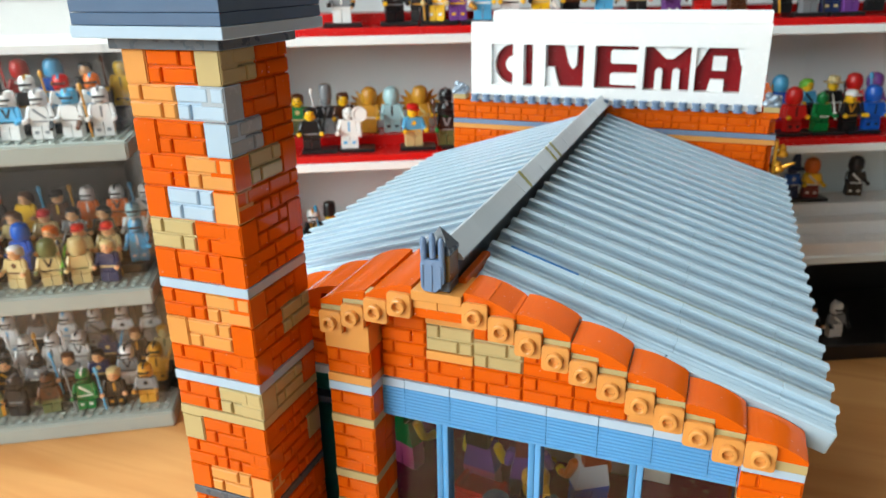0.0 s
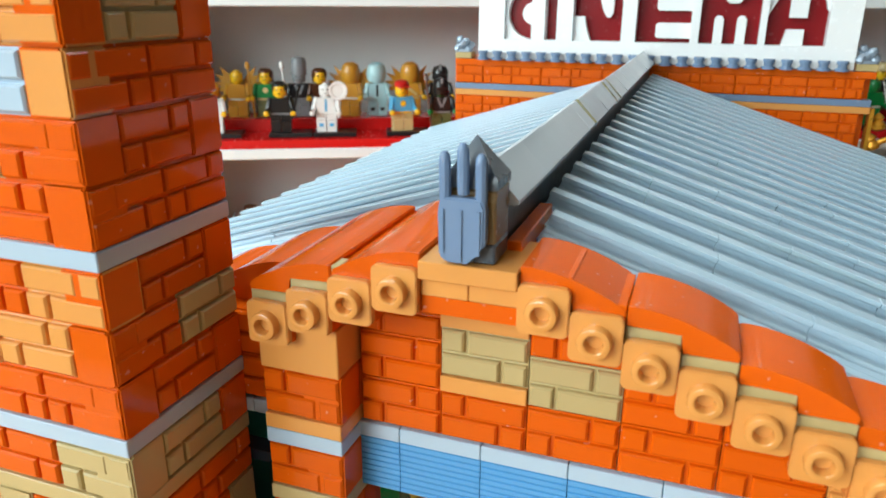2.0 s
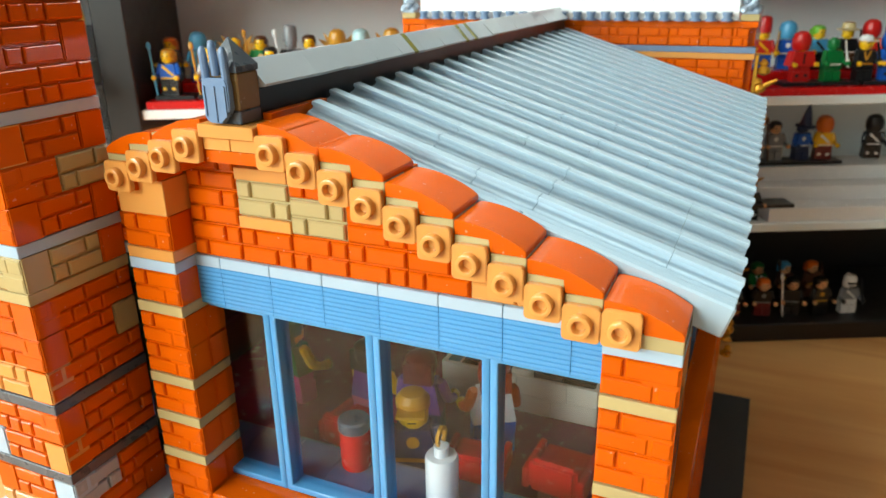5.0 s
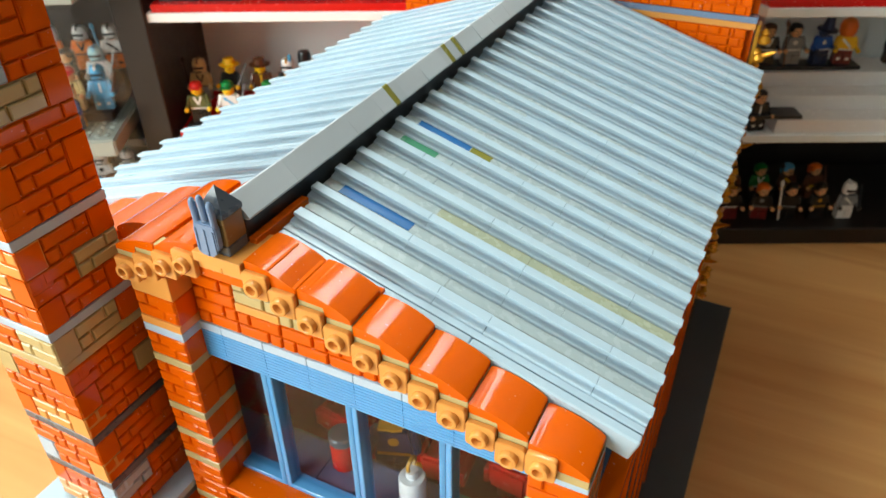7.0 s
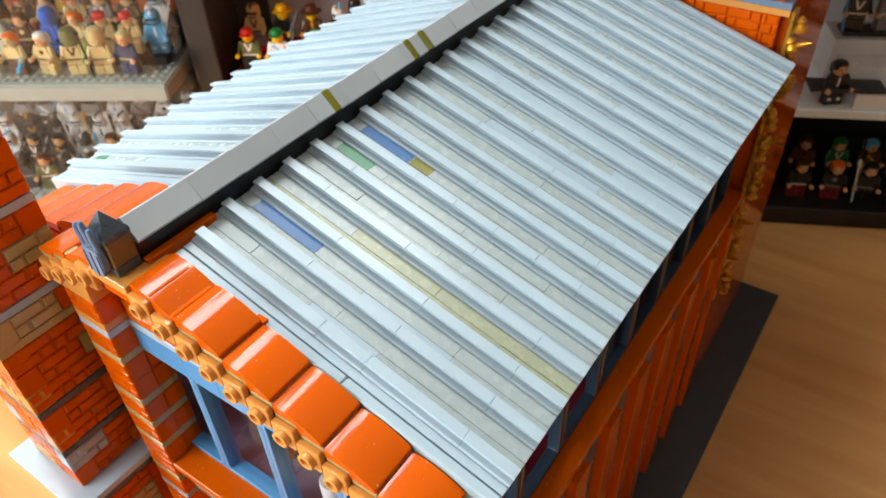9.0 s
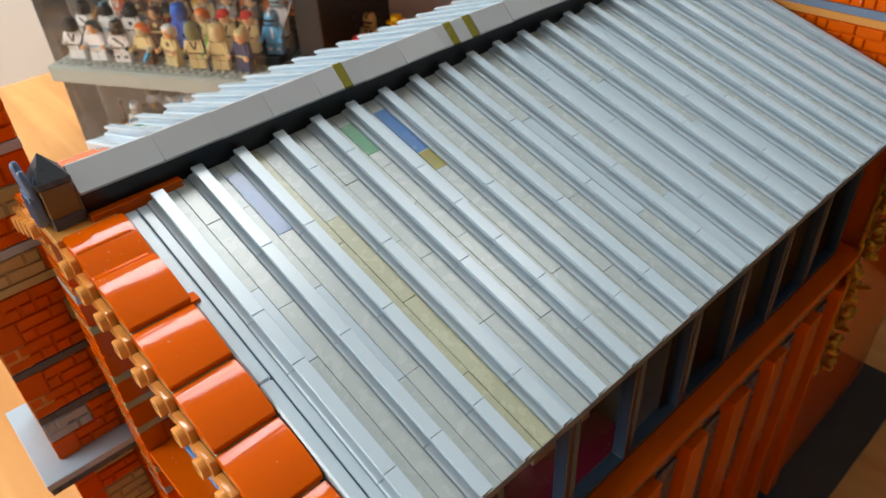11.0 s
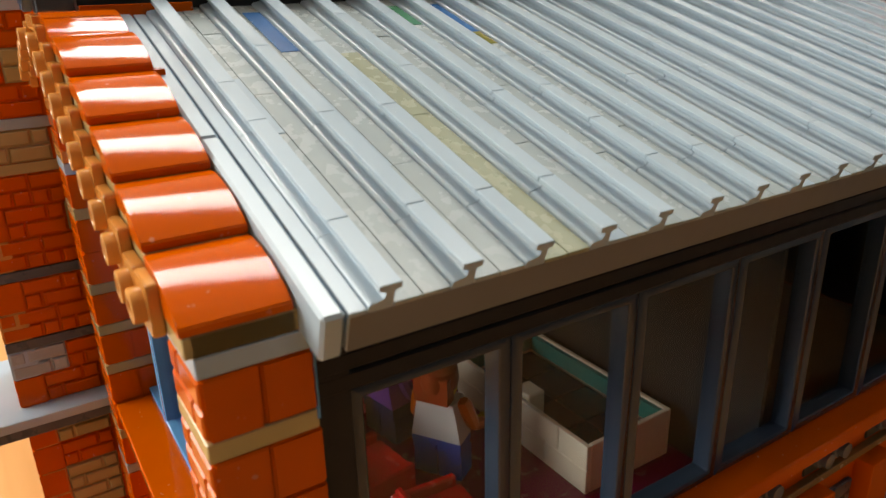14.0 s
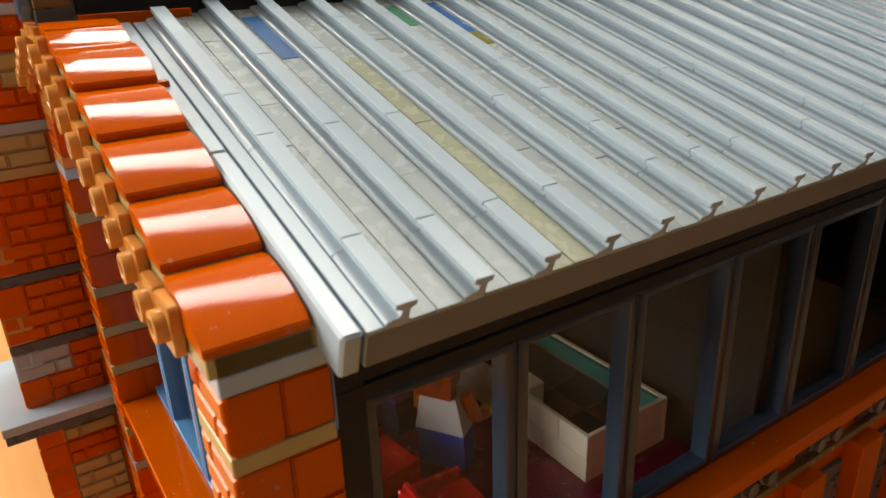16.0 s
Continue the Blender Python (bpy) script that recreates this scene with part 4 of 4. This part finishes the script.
        box(bm, -0.0009, 0.0009, -0.003, 0.0005, -0.0042, -0.001, pose(0.0098, -0.0085, 0.0150, 25, 0, 12))
    elif k == "v":
        prism(bm, ((-0.0078, 0.0005), (0.0078, 0.0005), (0.0056, 0.0250), (-0.0056, 0.0250)), 0.0040, 0.0046)
    elif k == "d":
        lathe(bm, ((0.0012, -0.012), (0.0012, 0.0012)), 8, pose(0.0098, -0.0080, 0.0230))
        lathe(bm, ((0.0052, -0.0008), (0.0070, -0.0008), (0.0070, 0.0012), (0.0052, 0.0012), (0.0048, 0.0004)), 16, pose(0.0098, -0.0080, 0.0310, 90))
    elif k == "g":
        for sg in (-1, 1):
            for q in range(4):
                prism(bm, ((0, -0.0016), (0.010, -0.0024), (0.0185, 0.0), (0.010, 0.0022), (0, 0.0016)), 0.0045 + 0.0006 * q, 0.0049 + 0.0006 * q, "y", pose(sg * 0.003, 0, 0.0235) @ Matrix.Diagonal((sg, 1, 1, 1)) @ Matrix.Rotation(radians(14 - 22 * q), 4, "Y"))
    spans.append((len(bm.faces), -1))
    bm.faces.ensure_lookup_table()
    for (a, i), (b, _) in zip(spans, spans[1:]):
        for f in bm.faces[a:b]:
            f.material_index = i
    bmesh.ops.recalc_face_normals(bm, faces=bm.faces)
    for f in bm.faces:
        f.smooth = True
    for e in bm.edges:
        e.smooth = len(e.link_faces) == 2 and e.calc_face_angle(3.0) < 0.6
    me = bpy.data.meshes.new("toy_figure")
    bm.to_mesh(me)
    bm.free()
    for s_ in slots:
        me.materials.append(FIG[s_])
    ob = new("toy_figure", me)
    ob.matrix_world = m
    tagged(ob, "%s and %s toy figure with %s %s %s" % (NAMES[to], NAMES[lg], NAMES[hc], HATS[hk], where), "toy figure", group)
    return ob


def figure_row(base, z, row, depth, where, group):
    """row: 'across:code' items, the first in millimetres along the shelf."""
    for item in row.split():
        u, code = item.split(":")
        toy_figure(base @ pose(int(u) / 1000, depth, z + 0.0001, 0, 0, fr.uniform(-14, 14)), code, where, group)


def stand_plates(base, z, us, depth, material, where):
    """Thin plates under the figures."""
    for u in us:
        ob = new("stand_plate", plate(material, 0.032, 0.02, P))
        ob.matrix_world = base @ pose(u / 1000 - 0.016, depth - 0.010, z)
        tagged(ob, "thin black plate under toy figures on " + where, "plate", "figure stands")


# middle shelf
MID = 0.2375 + 0.0065
stand_plates(CAB, MID, (-480, -445, -393, -360, -305, -268, 48, 82, 117), 0.021, BLACK, "a red step")
figure_row(CAB, MID + P, "-484:kbyah/bc -450:wwyyh -400:kkykh -366:wwwyn/dw -309:tcyrc -279:hkgkm 48:rryrb 75:gggyn 103:kkywc 126:bbybb", 0.020, "on a shelf", "figures on the middle shelf")
figure_row(CAB, 0.2375 + 0.0161, "-492:knyoh -468:bcycd/sc -436:aayan/ga -414:hgynh/ba -388:ekeet -372:knynh -348:aayad/ga -327:iiiid -300:aayad/ga -276:kkykm 30:bryrt 52:bbycd 80:kcylh 106:nkytw 128:rryrd 150:kpypd", 0.055, "on a shelf", "figures on the middle shelf")
# top shelf
TOPZ = 0.345 + 0.0065
stand_plates(CAB, TOPZ, (-366, -318, -284, -250, 45, 80), 0.021, BLACK, "a red step")
figure_row(CAB, TOPZ + P, "-366:wekkm -322:kkykh -300:kkkkm -286:yytth -268:ppwkh -246:ccybh -222:wwykh -196:yykkh -170:knykh -140:cctnh -110:khoyh -80:ppknh -52:rkkkm -20:nkynh 22:kdynh 46:eeykm 66:dccyh 84:ppnyh 108:kkykh 132:rrykh", 0.020, "on a shelf", "figures on the top shelf")
# lower shelf
LOWZ = 0.1245
stand_plates(CAB, LOWZ + 0.0065, (-480, -450, -420, -390), 0.021, BLACK, "a red step")
figure_row(CAB, LOWZ + 0.0065 + P, "-484:khyrc -456:wwygc -420:kcygc -390:rrwrh", 0.020, "on a shelf", "figures on the lower shelf")
figure_row(CAB, LOWZ + 0.0161, "-490:etttm -462:nkyyw -434:knynw -408:wkkwm -392:kkykt -365:rrwcc -340:kgynh", 0.056, "on a shelf", "figures on the lower shelf")
stand_plates(CAB, LOWZ + 0.0129, (14, 40), 0.016, BLACK, "a white step")
figure_row(CAB, LOWZ + 0.0001, "18:kkfkh", 0.014, "on a shelf", "figures on the white steps")
stand_plates(CAB, LOWZ + 0.0385, (44, 76, 108), 0.068, BLACK, "the white steps")
figure_row(CAB, LOWZ + 0.0385 + P, "36:kkfnh 60:eefkh 86:dbddp 108:xyyod 156:kkkkd/vk", 0.068, "on white steps", "figures on the white steps")
# dark bottom shelf
figure_row(CAB, 0.0245, "18:xkfnh 48:xkfoh 76:kkfkh 104:kkfkh 132:wekwm", 0.022, "on a shelf", "figures on the bottom shelf")
figure_row(CAB, 0.0245, "30:knfnh 60:kgfgh 88:knfch 116:nnfoh -30:kkfkh -60:knfkh", 0.062, "on a shelf", "figures on the bottom shelf")
# in the clear cases, on rising steps
C3, C2, C1 = 0.2685, 0.1415, 0.0175
R1, R2, R3 = 0.008, 0.016, 0.027
for c in (C1, C2, C3):
    ob = new("display_riser")
    ob.matrix_world = CASE @ Matrix.Translation((0, 0, c))
    tagged(ob, "dark grey stepped riser inside a clear case", "display stand", "case risers")
    for y0, y1, h in ((0.034, 0.0575, R1), (0.0576, 0.0815, R2), (0.0816, 0.118, R3)):
        part("step", bbox(-0.229, -0.009, y0, y1, 0.0001, h, 0.0003), NAVY, ob)


def case_row(z, row, depth, palette, group):
    """The named figures, and more of their kind on to the far end of the case."""
    figure_row(CASE, z, row, depth, "in a case", group)
    u = min(int(item.split(":")[0]) for item in row.split())
    while u > -200:
        u -= fr.randint(22, 27)
        figure_row(CASE, z, "%d:%s" % (u, fr.choice(palette.split())), depth, "in a case", group)


MIX = "ttfnh nkfoh kkfkh ttfwh enfkh ctfyh rkfrc oofwm"
case_row(C3, "-19:wwwwm -42:wwwcm -65:wwwwm/pk -88:wccwm -112:wwwwm -136:wwwwm", 0.020, "wwwwm wwwcm", "figures in the top case")
case_row(C3 + R1, "-30:wwwom -54:wwwrm -80:wkwwm -106:eekkm", 0.046, "wwwrm wkwwm", "figures in the top case")
case_row(C3 + R2, "-12:yyyyh -40:nkfkh -66:cbbcd -92:rrrrd/br -120:rrrrd/br -150:rrrrd/bk", 0.070, "rrrrd rrkrd", "figures in the top case")
case_row(C2, "-36:ddfth -60:ttttd -84:tthhd/sl -110:ttfwh -138:nttoh", 0.022, "wwkkm wwfkh", "figures in the middle case")
case_row(C2 + R1, "-16:ccccm -40:ttfrc -64:ttfrc -88:ttfoh -112:bbbbd -138:nnfnh", 0.046, "wwwkm nkfkh", "figures in the middle case")
case_row(C2 + R2, "-22:iwwim -48:nkfkh -74:kefkh -98:wtfrc -124:ntfnh", 0.070, MIX, "figures in the middle case")
case_row(C2 + R3, "-14:owowm -40:oofwm -66:oofwm -92:nnfkc -120:yyfnh", 0.094, MIX, "figures in the middle case")
case_row(C1, "-52:kkfth -78:ggggm -108:hnhnm -136:kkkkm -24:aeaam", 0.022, "kkkkm hhfnh", "figures in the bottom case")
case_row(C1 + R1, "-18:aaaam -44:wewwm -70:kdfkh -96:nefnh -124:kekkm", 0.046, "wwwwm kkfkh", "figures in the bottom case")
case_row(C1 + R2, "-14:tttah -40:kkfnh -66:kddkh -92:wwwwm -116:wwwwm -140:wwwwm", 0.070, "wwwwm kkkkm", "figures in the bottom case")
case_row(C1 + R3, "-30:wwwwm -56:wwwwm -82:eewwm -108:wwwwm", 0.095, "wwwwm kekkm", "figures in the bottom case")

# ---- inside the upper hall ----


def seat(x, y, turn):
    ob = empty("armchair")
    ob.matrix_world = pose(x, y, FLOOR2, 0, 0, turn)
    tagged(ob, "bright red toy armchair on the hall floor", "armchair", "hall seats")
    part("base", bbox(-0.0060, 0.0060, -0.006, 0.0075, 0, 0.0095, 0.0004), DARKRED, ob, "dark red base")
    part("seat_pad", bbox(-0.0078, 0.0078, -0.008, 0.0080, 0.0096, 0.0150, 0.0006), RED, ob)
    part("seat_back", bbox(-0.0078, 0.0078, 0.0081, 0.0118, 0.0096, 0.0215, 0.0014, 2), RED, ob)
    for sg in (-1, 1):
        part("armrest", bbox(sg * 0.0090 - 0.0011, sg * 0.0090 + 0.0011, -0.0070, 0.0110, 0.0096, 0.0172, 0.0005), RED, ob)


for x, y, t in ((-0.0055, 0.0560, 172), (0.0405, 0.0535, 186), (0.0675, 0.0600, 176)):
    seat(x, y, t)
for i in range(11):
    place("floor_tile", plate(HALLTILE, 2 * S, 2 * S, 0.0010), cine, pose(-0.092 + 2 * S * i, 0.0168, gz(0.1938)))
LEDGE = 0.1949
can = empty("toy_can", 0.0103, 0.0272, LEDGE)
tagged(can, "red drum with a dark grey lid inside the window", "can")
part("drum", lathe(bmesh.new(), ((0.0043, 0.0002), (0.0047, 0.001), (0.0047, 0.0125), (0.0045, 0.0132)), 20), RED, can, smooth=False)
part("lid", lathe(bmesh.new(), ((0.0046, 0.0133), (0.0049, 0.0137), (0.0049, 0.0166), (0.0044, 0.0172)), 20), DARKGREY, can)
cup = empty("toy_candle", 0.0415, 0.0225, LEDGE)
tagged(cup, "white round toy pillar inside the window", "toy pillar")
part("body", lathe(bmesh.new(), ((0.0045, 0.0002), (0.0048, 0.001), (0.0048, 0.0150), (0.0044, 0.0158), (0.0022, 0.0159), (0.0022, 0.0190)), 20), WHITE, cup)
handle = bmesh.new()
for k in range(8):
    a0, a1 = radians(-60 + 35 * k), radians(-60 + 35 * (k + 1))
    prism(handle, [(q * math.cos(a), 0.0030 + q * math.sin(a)) for a, q in ((a0, 0.0020), (a0, 0.0031), (a1, 0.0031), (a1, 0.0020))], -0.0005, 0.0005, "x")
ring = part("hook", handle, FIG["a"], cup, "gold hook")
ring.location = (0, 0, 0.0190)
for x, y, turn, code, where in ((0.0205, 0.0470, 20, "ddyacda/xk", "in the hall"), (-0.010, 0.0740, 172, "mpykhym/xk", "in the hall"), (-0.050, 0.0800, 160, "mgyghym/xk", "in the hall"),
                                (0.0110, 0.0735, 190, "dpyxhpk/xk", "in the hall"), (0.0370, 0.0775, 212, "bwyqhow/xk", "by the counter")):
    toy_figure(pose(x, y, FLOOR2 + 0.0003, 0, 0, turn), code, where, "figures in the hall")
desk = empty("toy_counter", 0.0370, 0.1212, FLOOR2)
tagged(desk, "cream toy-brick counter with a teal and black inside", "counter")
w_, d_, h_, t_ = 0.064, 0.0335, 0.0158, 0.0016
for k in range(2):
    for x0, x1 in ((-0.032, -0.012 + 0.012 * k), (-0.012 + 0.012 * k, 0.014 + 0.006 * k), (0.014 + 0.006 * k, 0.032)):
        part("front_panel", bbox(x0 + 0.0001, x1 - 0.0001, -d_ / 2, -d_ / 2 + t_, 0.0079 * k, 0.0079 * k + 0.0078, 0.0002), CREAM, desk)
part("back_panel", bbox(-w_ / 2, w_ / 2, d_ / 2 - t_, d_ / 2, 0, h_, 0.0003), CREAM, desk)
part("lining", boxes((-w_ / 2 + t_, w_ / 2 - t_, d_ / 2 - 2 * t_, d_ / 2 - t_ - 0.0001, 0.0097, h_ - 0.0006)), TEAL, desk, "teal lining")
for sg in (-1, 1):
    part("side_panel", bbox(sg * w_ / 2 - (t_ if sg > 0 else 0), sg * w_ / 2 + (t_ if sg < 0 else 0), -d_ / 2 + t_, d_ / 2 - t_, 0, h_, 0.0003), CREAM, desk)
part("lining", boxes((-w_ / 2 + t_ + 0.0001, -w_ / 2 + 2 * t_, -d_ / 2 + t_, d_ / 2 - 2 * t_, 0.0097, h_ - 0.0006)), TEAL, desk, "teal lining")
for i in range(4):
    for j in range(2):
        x0, y0 = -w_ / 2 + 2 * t_ + 0.0001 + 0.0145 * i, -d_ / 2 + t_ + 0.0142 * j
        part("counter_tile", bbox(x0 + 0.0001, x0 + 0.0144, y0 + 0.0001, y0 + 0.0141, 0.006, 0.0092, 0.0003), BLACK if (i + j) % 3 else COUNTERTEAL, desk)
part("till", bbox(-0.0030, 0.0046, -0.0150, -0.0085, 0.0093, 0.0172, 0.0005), CREAM, desk)
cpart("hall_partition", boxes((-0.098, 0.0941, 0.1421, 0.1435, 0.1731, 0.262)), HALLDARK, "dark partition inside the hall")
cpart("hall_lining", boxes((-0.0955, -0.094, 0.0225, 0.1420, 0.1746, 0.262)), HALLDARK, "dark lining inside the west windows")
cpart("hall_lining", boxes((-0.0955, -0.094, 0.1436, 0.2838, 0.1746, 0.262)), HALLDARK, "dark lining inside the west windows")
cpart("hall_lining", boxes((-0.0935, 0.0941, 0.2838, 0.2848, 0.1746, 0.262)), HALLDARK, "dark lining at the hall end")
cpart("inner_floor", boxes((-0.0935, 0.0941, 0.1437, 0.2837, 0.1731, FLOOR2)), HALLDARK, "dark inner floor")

# small plant on the base plate beside the wall
plant = empty("toy_plant", 0.114, 0.172, 0.0103)
tagged(plant, "bright green leafy toy plant on the base plate", "plant")
part("stem", lathe(bmesh.new(), ((0.0022, 0), (0.0022, 0.002), (0.0012, 0.0024), (0.0010, 0.016)), 10), FIG["g"], plant)
leaf = bmesh.new()
prism(leaf, ((0, -0.0012), (0.004, -0.0030), (0.0085, -0.0024), (0.0115, 0.0), (0.0085, 0.0024), (0.004, 0.0030), (0, 0.0012)), -0.0004, 0.0004, "z")
leaf_mesh = mesh_of(soften(leaf, 0.0002), "leaf", FIG["l"])
for i in range(9):
    place("leaf", leaf_mesh, plant, pose(0, 0, 0.006 + 0.0012 * i, 0, -25 - 5 * (i % 3), 137 * i))
